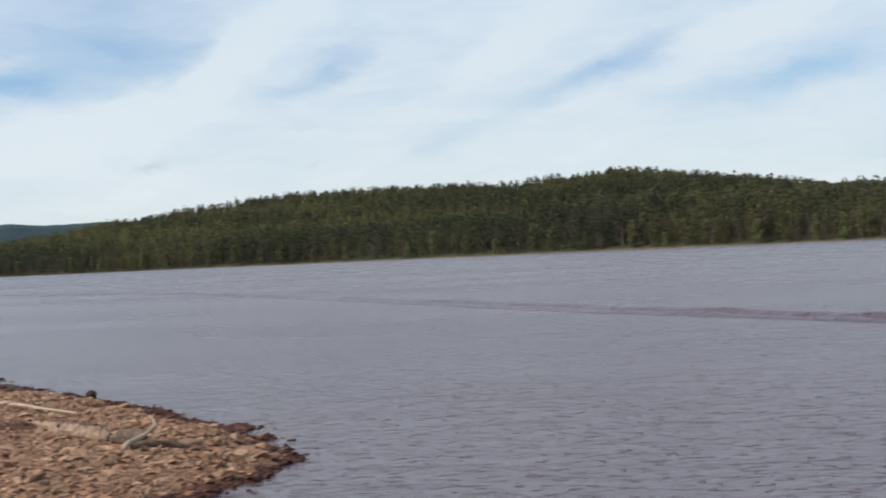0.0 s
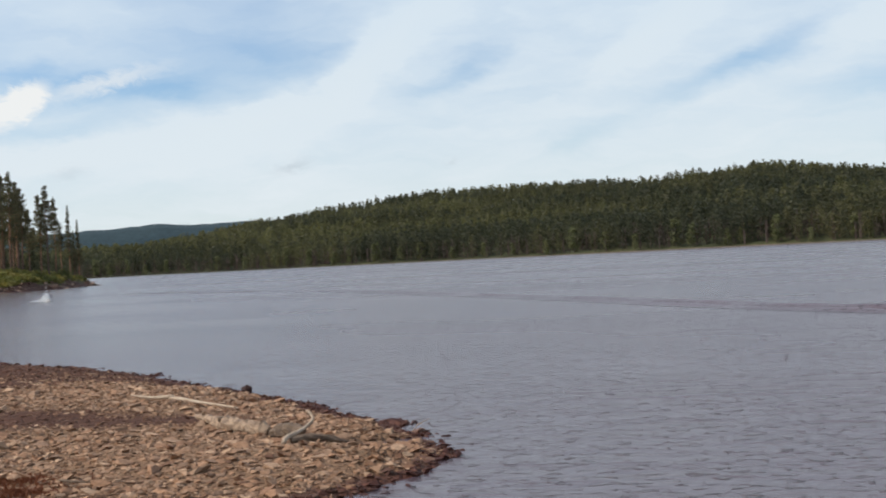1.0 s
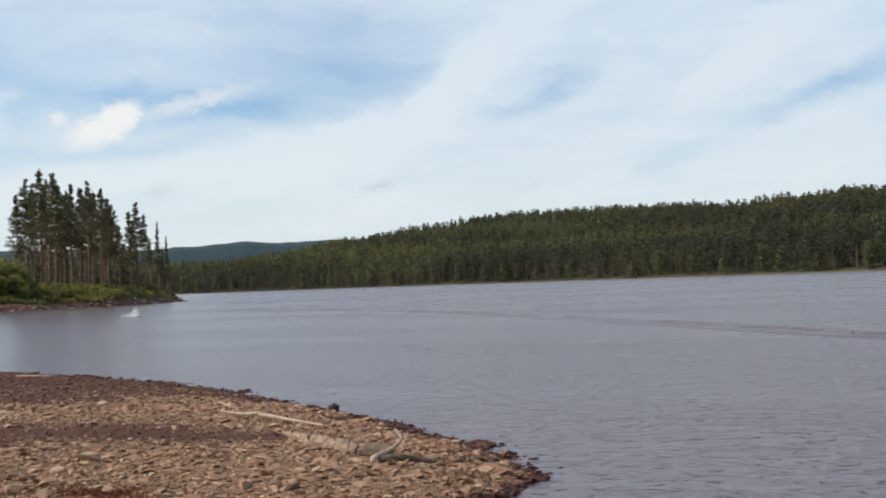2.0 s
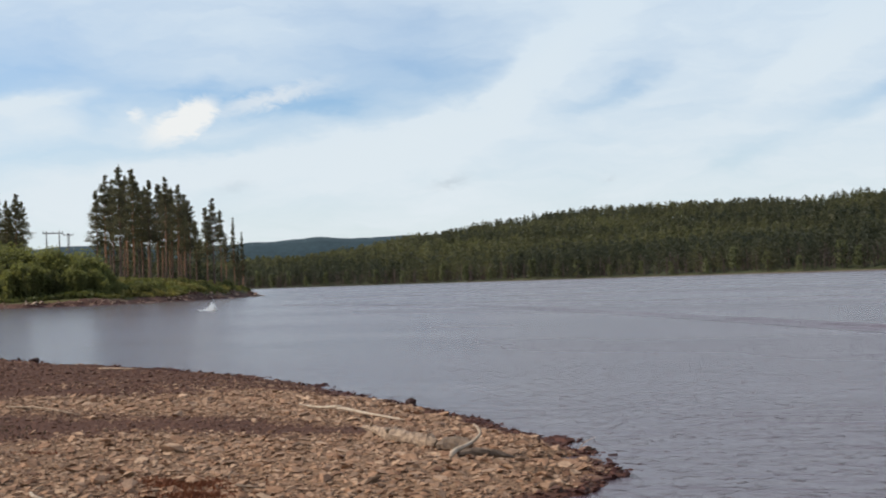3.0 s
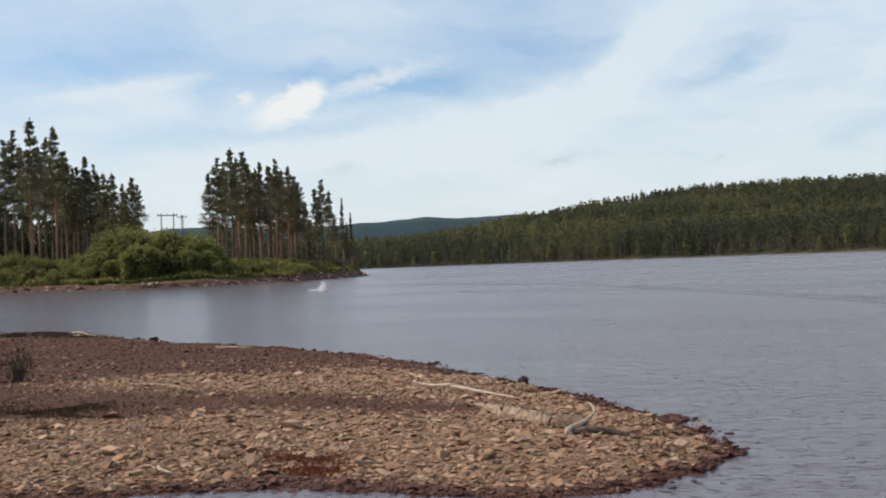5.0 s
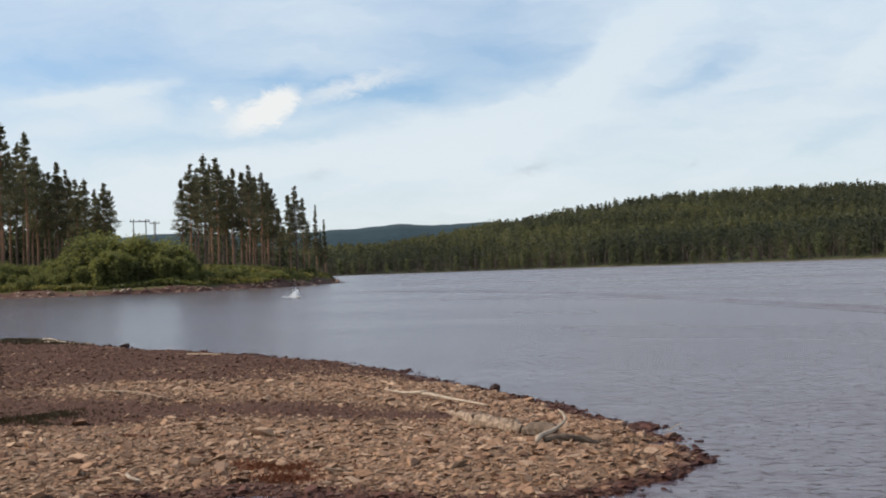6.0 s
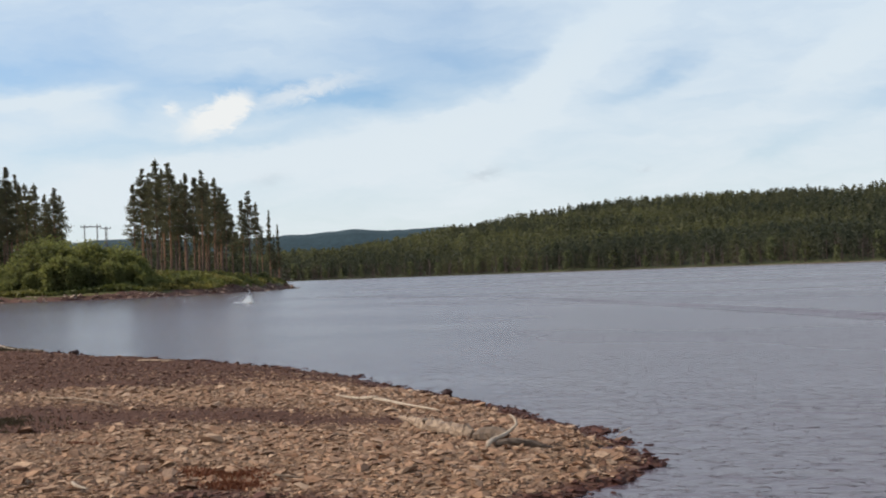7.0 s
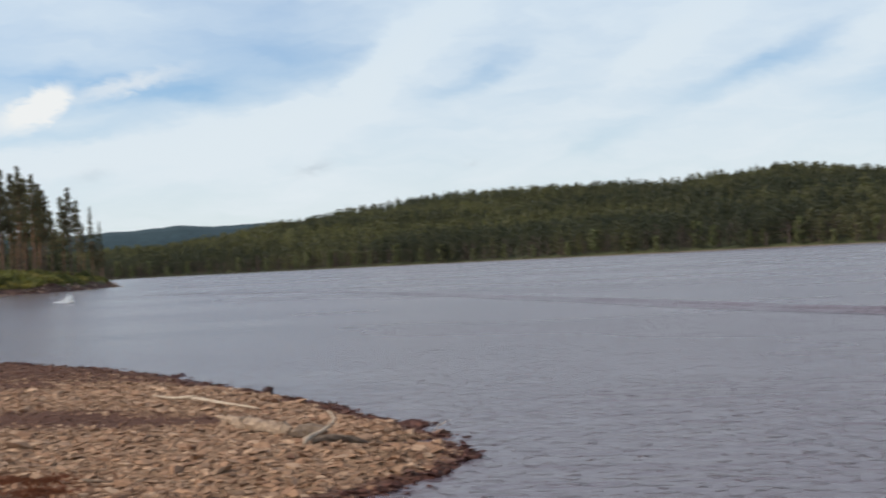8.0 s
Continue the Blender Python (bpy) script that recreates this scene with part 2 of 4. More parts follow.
M_DRYGRASS = make_leaf("dry dark grass", [(0.036, 0.020, 0.013), (0.065, 0.038, 0.022), (0.062, 0.050, 0.022)], sheer=0.15)
M_PINEBARK = make_bark("pine bark", (0.125, 0.080, 0.060, 1), (0.55, 0.25, 0.12, 1))
M_BIRCHBARK = make_bark("birch bark", (0.20, 0.18, 0.16, 1), (0.32, 0.29, 0.26, 1))
M_EDGEBARK = make_mottled("far stem bark", (0.085, 0.060, 0.052, 1), (0.16, 0.12, 0.10, 1), 0.3)
M_STEM = make_bark("shrub bark", (0.09, 0.07, 0.05, 1), (0.12, 0.09, 0.06, 1))
M_PINE = make_leaf("pine needles", [(0.088, 0.078, 0.056), (0.118, 0.106, 0.070), (0.142, 0.132, 0.080), (0.172, 0.152, 0.096)], sheer=0.5)
M_BUSH = make_leaf("shrub leaves", [(0.066, 0.066, 0.030), (0.150, 0.150, 0.056), (0.215, 0.214, 0.076), (0.27, 0.25, 0.098)], sheer=0.55)
M_BIRCH = make_leaf("birch leaves", [(0.10, 0.112, 0.050), (0.15, 0.158, 0.070), (0.21, 0.21, 0.10)])
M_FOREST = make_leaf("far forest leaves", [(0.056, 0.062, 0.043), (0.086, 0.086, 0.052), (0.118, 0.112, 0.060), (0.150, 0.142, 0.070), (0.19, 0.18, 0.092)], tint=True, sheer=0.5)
M_TUFT = make_leaf("heather tufts", [(0.075, 0.084, 0.028), (0.135, 0.134, 0.040), (0.21, 0.178, 0.056), (0.27, 0.215, 0.074)], tint=True, sheer=0.4)
M_HEATH = make_mottled("heath and grass", (0.060, 0.060, 0.024, 1), (0.115, 0.098, 0.036, 1), 0.35)
M_BANK = make_mottled("eroded earth bank", (0.060, 0.028, 0.021, 1), (0.125, 0.068, 0.050, 1), 0.6)
M_FLOOR = make_mottled("forest floor", (0.045, 0.050, 0.024, 1), (0.070, 0.072, 0.032, 1), 0.05)
M_STRAND = make_mottled("far strand", (0.13, 0.10, 0.075, 1), (0.22, 0.18, 0.14, 1), 0.2)
M_BED = make_mottled("lake bed mud", (0.05, 0.035, 0.03, 1), (0.09, 0.06, 0.045, 1), 0.4)
# the blue of far-off haze is painted into this base colour
M_HAZY_RIDGE = make_mottled("distant hill tinted by painted haze", (0.026, 0.046, 0.055, 1), (0.033, 0.055, 0.064, 1), 0.012, 0.2)
M_DRIFT = make_driftwood("weathered driftwood", (0.47, 0.33, 0.22, 1), (0.125, 0.074, 0.046, 1))
M_STICK = make_driftwood("bleached stick", (0.60, 0.48, 0.36, 1), (0.42, 0.31, 0.22, 1))
M_ROOT = make_driftwood("brown root wood", (0.20, 0.135, 0.088, 1), (0.09, 0.058, 0.04, 1))
M_POLE = make_plain("grey pole timber", (0.11, 0.10, 0.095, 1), 0.9)
M_RUST = make_leaf("rust red plants", [(0.13, 0.042, 0.022), (0.20, 0.070, 0.034), (0.17, 0.085, 0.042)], sheer=0.15)
M_HULL = make_plain("white hull paint", (0.75, 0.75, 0.74, 1), 0.3)
M_TRIM = make_plain("black plastic", (0.02, 0.02, 0.022, 1), 0.45)
M_SPRAY = make_plain("white water spray", (0.85, 0.87, 0.88, 1), 0.6)

# ---- mesh helpers ----
rng = np.random.default_rng(7)


def mesh_of(name, verts, faces, mats, smooth=False, index=None):
    me = bpy.data.meshes.new(name)
    me.from_pydata([tuple(v) for v in verts], [], faces)
    for m in mats:
        me.materials.append(m)
    if index is not None:
        me.polygons.foreach_set("material_index", np.asarray(index, dtype=np.int32))
    if smooth:
        me.polygons.foreach_set("use_smooth", np.ones(len(me.polygons), dtype=bool))
    me.update()
    return me


def mesh_from_arrays(name, verts, faces, mat, smooth=False):
    """A mesh from numpy arrays: all faces have the same number of corners."""
    verts, faces = np.asarray(verts, dtype=np.float32), np.asarray(faces, dtype=np.int32)
    me = bpy.data.meshes.new(name)
    k = faces.shape[1]
    me.vertices.add(len(verts))
    me.vertices.foreach_set("co", verts.ravel())
    me.loops.add(faces.size)
    me.loops.foreach_set("vertex_index", faces.ravel())
    me.polygons.add(len(faces))
    me.polygons.foreach_set("loop_start", np.arange(0, faces.size, k, dtype=np.int32))
    me.polygons.foreach_set("use_smooth", np.full(len(faces), smooth, dtype=bool))
    me.materials.append(mat)
    me.update(calc_edges=True)
    me.validate()
    return me


def put_attribute(me, name, values):
    me.attributes.new(name, "FLOAT", "POINT").data.foreach_set("value", np.asarray(values, dtype=np.float32))


def child(name, me, parent, label=""):
    ob = new(name, me)
    ob.parent = parent
    return tagged(ob, label)


def grid_faces(nu, nv):
    i = np.arange(nu - 1)[:, None] * nv + np.arange(nv - 1)[None, :]
    return np.stack([i, i + nv, i + nv + 1, i + 1], -1).reshape(-1, 4)


def inside_distance(px, py, poly):
    """Distance to the outline of a polygon, positive inside."""
    poly = np.asarray(poly, float)
    a, b = poly, np.roll(poly, -1, axis=0)
    best, ins = np.full(px.shape, 1e9), np.zeros(px.shape, bool)
    for (ax, ay), (bx, by) in zip(a, b):
        dx, dy = bx - ax, by - ay
        t = np.clip(((px - ax) * dx + (py - ay) * dy) / (dx * dx + dy * dy), 0, 1)
        best = np.minimum(best, np.hypot(px - ax - t * dx, py - ay - t * dy))
        cross = (ay > py) != (by > py)
        ins ^= cross & (px < dx * (py - ay) / (dy if abs(dy) > 1e-9 else 1e-9) + ax)
    return np.where(ins, best, -best)


def smooth_noise(x, y, size, seed):
    """Smooth value noise from -1 to 1 on arrays."""
    x, y = np.asarray(x) / size + 1000.0, np.asarray(y) / size + 1000.0
    ix, iy = np.floor(x).astype(np.int64), np.floor(y).astype(np.int64)
    fx, fy = x - ix, y - iy
    fx, fy = fx * fx * (3 - 2 * fx), fy * fy * (3 - 2 * fy)

    def h(a, b):
        v = (a * 374761393 + b * 668265263 + seed * 1274126177) & 0xFFFFFFFF
        v = ((v ^ (v >> 13)) * 1274126177) & 0xFFFFFFFF
        return ((v ^ (v >> 16)) & 0xFFFF) / 32767.5 - 1
    return (h(ix, iy) * (1 - fx) + h(ix + 1, iy) * fx) * (1 - fy) + (h(ix, iy + 1) * (1 - fx) + h(ix + 1, iy + 1) * fx) * fy


def tube(points, radii, sides=8, rough=0.0, seed=1):
    """Verts and faces of a closed, slightly uneven limb along points."""
    r = np.random.default_rng(seed)
    pts = [Vector(p) for p in points]
    verts, faces = [], []
    for i, (p, rad) in enumerate(zip(pts, radii)):
        d = (pts[min(i + 1, len(pts) - 1)] - pts[max(i - 1, 0)]).normalized()
        u = d.cross(Vector((0.31, 0.17, 0.93)) if abs(d.z) < 0.9 else Vector((1, 0.2, 0))).normalized()
        v = d.cross(u)
        for k in range(sides):
            a = 2 * math.pi * k / sides
            q = rad * (1 + rough * r.uniform(-1, 1))
            verts.append(p + u * math.cos(a) * q + v * math.sin(a) * q)
    for i in range(len(pts) - 1):
        for k in range(sides):
            a, b = i * sides + k, i * sides + (k + 1) % sides
            faces.append((a, b, b + sides, a + sides))
    faces.append(tuple(range(sides - 1, -1, -1)))
    faces.append(tuple(range((len(pts) - 1) * sides, len(pts) * sides)))
    return verts, faces


def joined(pieces):
    verts, faces = [], []
    for v, f in pieces:
        o = len(verts)
        verts += list(v)
        faces += [tuple(i + o for i in q) for q in f]
    return verts, faces


def spline(points, n):
    """Catmull-Rom points through points."""
    p = [Vector(q) for q in points]
    p = [p[0] * 2 - p[1]] + p + [p[-1] * 2 - p[-2]]
    out = []
    for i in range(n):
        s = i / (n - 1) * (len(p) - 3)
        k = min(int(s), len(p) - 4)
        t = s - k
        a, b, c, d = p[k:k + 4]
        out.append(0.5 * ((2 * b) + (c - a) * t + (2 * a - 5 * b + 4 * c - d) * t * t + (3 * b - a - 3 * c + d) * t ** 3))
    return out


# ---- ground and water ----
SPIT = [(-27.2, 28.1), (-25.7, 28.7), (-22.0, 26.7), (-18.9, 24.9), (-16.6, 23.9), (-14.4, 22.8), (-12.2, 21.3), (-10.3, 19.9),
        (-8.3, 17.9), (-6.7, 16.2), (-5.3, 14.7), (-4.2, 13.4), (-3.5, 12.6), (-2.9, 11.6), (-2.55, 10.7), (-2.5, 10.0), (-2.55, 9.3),
        (-2.75, 8.7), (-3.4, 8.25), (-4.35, 8.15), (-5.0, 8.3), (-5.4, 8.36), (-5.8, 8.05), (-6.4, 7.5), (-8.0, 6.2),
        (-8.5, 4.4), (-6.0, 3.0), (-2.0, 3.2), (2.0, 3.6), (6.0, 2.6), (14, -4), (40, -22), (59, -38), (-59, -38), (-59, 31), (-40, 30)]
MUD_LINE = [(-14.0, 12.6), (-10.9, 11.6), (-9.3, 12.1), (-7.9, 12.5), (-6.6, 12.4), (-5.6, 12.5)]
MOSS = [(-10.2, 11.0, 0.9, 0.35), (-11.2, 10.9, 0.7, 0.30)]
POOLS = [(-3.22, 11.35, 0.25, 0.12, 0.8), (-2.92, 10.3, 0.20, 0.12, 0.4)]


def line_distance(px, py, line):
    best = np.full(px.shape, 1e9)
    for (ax, ay), (bx, by) in zip(line[:-1], line[1:]):
        dx, dy = bx - ax, by - ay
        t = np.clip(((px - ax) * dx + (py - ay) * dy) / (dx * dx + dy * dy), 0, 1)
        best = np.minimum(best, np.hypot(px - ax - t * dx, py - ay - t * dy))
    return best


def beach_field(px, py):
    """Height, and how muddy and how wet the beach is."""
    px, py = np.asarray(px, float), np.asarray(py, float)
    d = inside_distance(px, py, SPIT) + 0.16 * smooth_noise(px, py, 0.55, 3) + 0.10 * smooth_noise(px, py, 0.21, 4)
    z = np.where(d > 0, 0.10 * (1 - np.exp(-d / 0.9)) + 0.016 * np.clip(d, 0, 9), np.maximum(d * 0.22, -0.7))
    z = z + np.where(d > 0.1, 0.02 * smooth_noise(px, py, 1.3, 5) + 0.012 * smooth_noise(px, py, 0.35, 6), 0)
    for x, y, a, b, t in POOLS:
        u, v = (px - x) * math.cos(t) + (py - y) * math.sin(t), -(px - x) * math.sin(t) + (py - y) * math.cos(t)
        z = z - 0.19 * np.exp(-(u / a) ** 2 - (v / b) ** 2)
    mud = np.clip(1.15 - line_distance(px, py, MUD_LINE) / (0.75 + np.clip(-px - 5.4, 0, 12) * 0.26), 0, 1)
    far = np.clip((np.hypot(px, py) + 0.5 * smooth_noise(px, py, 1.9, 19) - 18.4) / 1.3, 0, 1) * 0.9
    mud = np.clip(np.maximum(mud, far) + 0.15 * smooth_noise(px, py, 0.8, 8), 0, 1)
    for x, y, a, b in MOSS:
        mud = np.clip(mud + 1.6 * np.exp(-((px - x) / a) ** 2 - ((py - y) / b) ** 2), 0, 2)
    wet = np.clip(1.25 - d / (0.46 + 0.25 * smooth_noise(px, py, 1.7, 9)), 0, 1)
    return z, mud, wet, d


def build_beach():
    xs = np.concatenate([np.linspace(-60, -33, 14), np.arange(-32, -1.0, 0.13), np.linspace(-0.9, 60, 40)])
    ys = np.concatenate([np.linspace(-40, 5.5, 40), np.arange(5.7, 30.5, 0.13), np.linspace(30.8, 36, 8)])
    gx, gy = np.meshgrid(xs, ys, indexing="ij")
    z, mud, wet, d = beach_field(gx.ravel(), gy.ravel())
    me = mesh_from_arrays("beach", np.stack([gx.ravel(), gy.ravel(), z], -1), grid_faces(len(xs), len(ys)), M_GRAVEL, True)
    put_attribute(me, "mud", mud)
    put_attribute(me, "wet", wet)
    return tagged(new("ground_beach", me), "stony brown gravel beach with dark wet edges at the lake", "beach", kind="structure")


beach = build_beach()


def disc(name, z, radii, mat, label, category):
    n = 96
    verts, faces = [(0, 0, z)], []
    for r in radii:
        verts += [(r * math.cos(2 * math.pi * k / n), r * math.sin(2 * math.pi * k / n), z) for k in range(n)]
    for k in range(n):
        faces.append((0, 1 + k, 1 + (k + 1) % n))
        for i in range(len(radii) - 1):
            a, b = 1 + i * n + k, 1 + i * n + (k + 1) % n
            faces.append((a, a + n, b + n, b))
    return tagged(new(name, mesh_of(name, verts, faces, [mat])), label, category, kind="structure")


disc("ground", -0.75, (20, 100, 400, 1500, 4800), M_BED, "dark muddy lake bed reaching to the horizon", "ground")
disc("water", 0.0, (10, 30, 90, 270, 800, 2500), M_WATER, "grey rippled lake water reflecting a cloudy sky", "lake")

# ---- the wooded point across the bay ----
POINT_EDGE = [(76, 240), (63, 212), (52, 190), (47, 175), (43.8, 167), (41.5, 162), (39.3, 160), (37, 159), (35.0, 160), (33.4, 165), (31.9, 172), (30.6, 182), (29.6, 193),
              (28.8, 205), (28.66, 212), (28.75, 222), (29.3, 236), (30.0, 256), (30.6, 280), (31.5, 310), (34, 365), (40, 440), (48, 540), (80, 460)]
POINT = [(-math.sin(radians(a)) * r, math.cos(radians(a)) * r) for a, r in POINT_EDGE]


def point_height(px, py):
    px, py = np.asarray(px, float), np.asarray(py, float)
    d = inside_distance(px, py, POINT) + 0.8 * smooth_noise(px, py, 4.0, 13) + 0.4 * smooth_noise(px, py, 1.5, 14)
    z = np.where(d > 0, 0.75 * (1 - np.exp(-d / 1.0)) + 1.3 * (1 - np.exp(-d / 9.0)) + 0.022 * np.clip(d - 10, 0, 60), np.maximum(d * 0.3, -0.7))
    for mx, my, mr, mh in ((-101, 160, 9, 0.9), (-104, 176, 9, 0.7), (-104, 150, 8, 0.5)):
        z = z + np.where(d > 0, 1 - np.exp(-np.clip(d, 0, 99) / 3.0), 0) * mh * np.exp(-((px - mx) ** 2 + (py - my) ** 2) / mr ** 2)
    return z + np.where(d > 1.0, 0.18 * smooth_noise(px, py, 3.0, 11) + 0.3 * smooth_noise(px, py, 9.0, 12), 0), d


def build_point():
    xs = np.concatenate([np.linspace(-460, -215, 26), np.arange(-210, -84, 0.9)])
    ys = np.concatenate([np.linspace(50, 104, 20), np.arange(106, 250, 0.9), np.linspace(253, 405, 28)])
    gx, gy = np.meshgrid(xs, ys, indexing="ij")
    z, d = point_height(gx.ravel(), gy.ravel())
    f = grid_faces(len(xs), len(ys))
    me = mesh_from_arrays("point", np.stack([gx.ravel(), gy.ravel(), z], -1), f, M_HEATH, True)
    me.materials.append(M_BANK)
    fx, fy, fd = gx.ravel()[f].mean(1), gy.ravel()[f].mean(1), d[f].mean(1)
    me.polygons.foreach_set("material_index", (fd < 1.15 + 0.8 * smooth_noise(fx, fy, 5.0, 17)).astype(np.int32))
    return tagged(new("ground_point", me), "low wooded point with heath and an eroded stony bank", "headland", kind="structure")


point = build_point()

# ---- the far shore ----
RIDGE = [(-75, 1.9), (-40, 2.0), (-20, 1.9), (-12, 2.07), (-9.8, 2.29), (-8.6, 2.43), (-7.7, 2.62), (-5.8, 2.79), (-3.9, 3.14), (-2.2, 3.42), (-0.9, 3.6), (0.5, 3.48), (1.1, 3.32), (2.5, 3.15), (3.7, 3.0), (6.4, 3.1),
         (8.5, 3.07), (11.4, 3.09), (13.5, 2.97), (14.4, 2.89), (16.8, 2.7), (18.2, 2.52), (20, 2.27), (21.6, 2.04), (24, 1.62), (27, 1.26), (30, 1.08), (40, 1.05), (75, 1.1)]
SHORE = [(-75, 300), (-40, 330), (-12, 405), (5, 480), (15, 590), (25, 720), (30, 770), (45, 820), (75, 700)]
EYE_Z = 1.68
TREE_TALL = 15.0


def hill_place(az, u):
    """x, y, z of the wooded hill; az: degrees to the left of +y, u: 0 at the shore, 1 at the ridge."""
    az, u = np.asarray(az, float), np.asarray(u, float)
    rs = np.interp(az, *zip(*SHORE))
    el = np.interp(az, *zip(*RIDGE))
    depth = 620 + 120 * smooth_noise(az, az * 0, 9.0, 21)
    r = rs + depth * u
    top = (rs + depth) * np.tan(np.radians(el)) + EYE_Z - TREE_TALL * 0.92
    s = np.where(u <= 1, 0.22 * u + 1.5 * u ** 2 - 0.72 * u ** 3, 1 - 0.5 * (u - 1))
    z = -0.35 + 1.1 * (1 - np.exp(-np.clip(u, 0, 9) * depth / 5.0)) + (top - 0.75) * s
    x, y = -np.sin(np.radians(az)) * r, np.cos(np.radians(az)) * r
    fold = np.clip(u * 5, 0, 1) * np.clip(1.15 - u, 0, 1) * (8.0 * smooth_noise(x, y, 150.0, 24) + 3.0 * smooth_noise(x, y, 70.0, 25))
    spur = np.interp(az, [-14, -6, 0, 3], [0.0, 3.0, 7.5, 8.0]) * np.exp(-((u - 0.20) / 0.11) ** 2) / (1 + np.exp((az - 2.9) / 0.25)) * np.clip(u * 12, 0, 1)
    fold = fold + spur
    return x, y, z + fold + np.clip(u * 6, 0, 1) * 2.2 * smooth_noise(x, y, 46.0, 23)


def build_hill():
    az = np.linspace(-75, 75, 301)
    u = np.concatenate([[-0.02, 0.0], np.linspace(0.004, 0.06, 6), np.linspace(0.08, 1.5, 44)])
    ga, gu = np.meshgrid(az, u, indexing="ij")
    x, y, z = hill_place(ga.ravel(), gu.ravel())
    f = grid_faces(len(az), len(u))
    me = mesh_from_arrays("hill", np.stack([x, y, z], -1), f, M_FLOOR, True)
    me.materials.append(M_STRAND)
    me.polygons.foreach_set("material_index", (gu.ravel()[f].mean(1) < 0.005).astype(np.int32))
    return tagged(new("ground_hill", me), "long wooded hill rising behind the far shore", "hill", kind="structure")


build_hill()


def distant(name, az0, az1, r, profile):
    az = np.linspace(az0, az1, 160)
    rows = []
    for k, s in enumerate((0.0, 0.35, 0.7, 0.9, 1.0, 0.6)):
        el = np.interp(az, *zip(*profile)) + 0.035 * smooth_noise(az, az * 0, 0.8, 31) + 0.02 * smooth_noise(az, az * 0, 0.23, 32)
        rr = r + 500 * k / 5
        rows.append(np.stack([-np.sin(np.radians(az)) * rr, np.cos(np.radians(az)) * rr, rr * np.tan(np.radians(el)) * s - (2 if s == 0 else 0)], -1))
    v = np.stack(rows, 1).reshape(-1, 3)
    ob = new(name, mesh_from_arrays(name, v, grid_faces(160, 6), M_HAZY_RIDGE, True))
    return tagged(ob, "distant wooded ridge on the horizon, haze painted in as blue-green", "hill", kind="structure")


# ridges on the horizon, their haze held in the material's colour
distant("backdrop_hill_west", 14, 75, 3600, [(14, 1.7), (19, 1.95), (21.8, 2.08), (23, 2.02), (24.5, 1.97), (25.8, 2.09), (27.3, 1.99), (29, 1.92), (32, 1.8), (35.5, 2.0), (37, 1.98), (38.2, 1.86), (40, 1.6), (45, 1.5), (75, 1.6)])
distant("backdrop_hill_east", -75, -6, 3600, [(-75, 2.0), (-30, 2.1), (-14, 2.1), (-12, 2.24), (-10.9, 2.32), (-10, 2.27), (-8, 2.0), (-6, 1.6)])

# ---- trees ----


def quads(centres, size, r, flat=0.0, broad=(0.45, 0.8)):
    """Small four-cornered tufts turned at random round centres: verts and faces."""
    n = len(centres)
    a = r.normal(size=(n, 3))
    a[:, 2] *= 1 - flat
    a /= np.linalg.norm(a, axis=1, keepdims=True)
    b = np.cross(a, r.normal(size=(n, 3)))
    b /= np.linalg.norm(b, axis=1, keepdims=True)
    s = (np.asarray(size) * r.uniform(0.6, 1.4, n))[:, None]
    w = r.uniform(*broad, n)[:, None]
    v = np.stack([centres - a * s, centres + b * s * w, centres + a * s, centres - b * s * w], 1).reshape(-1, 3)
    return v, np.arange(4 * n).reshape(-1, 4)


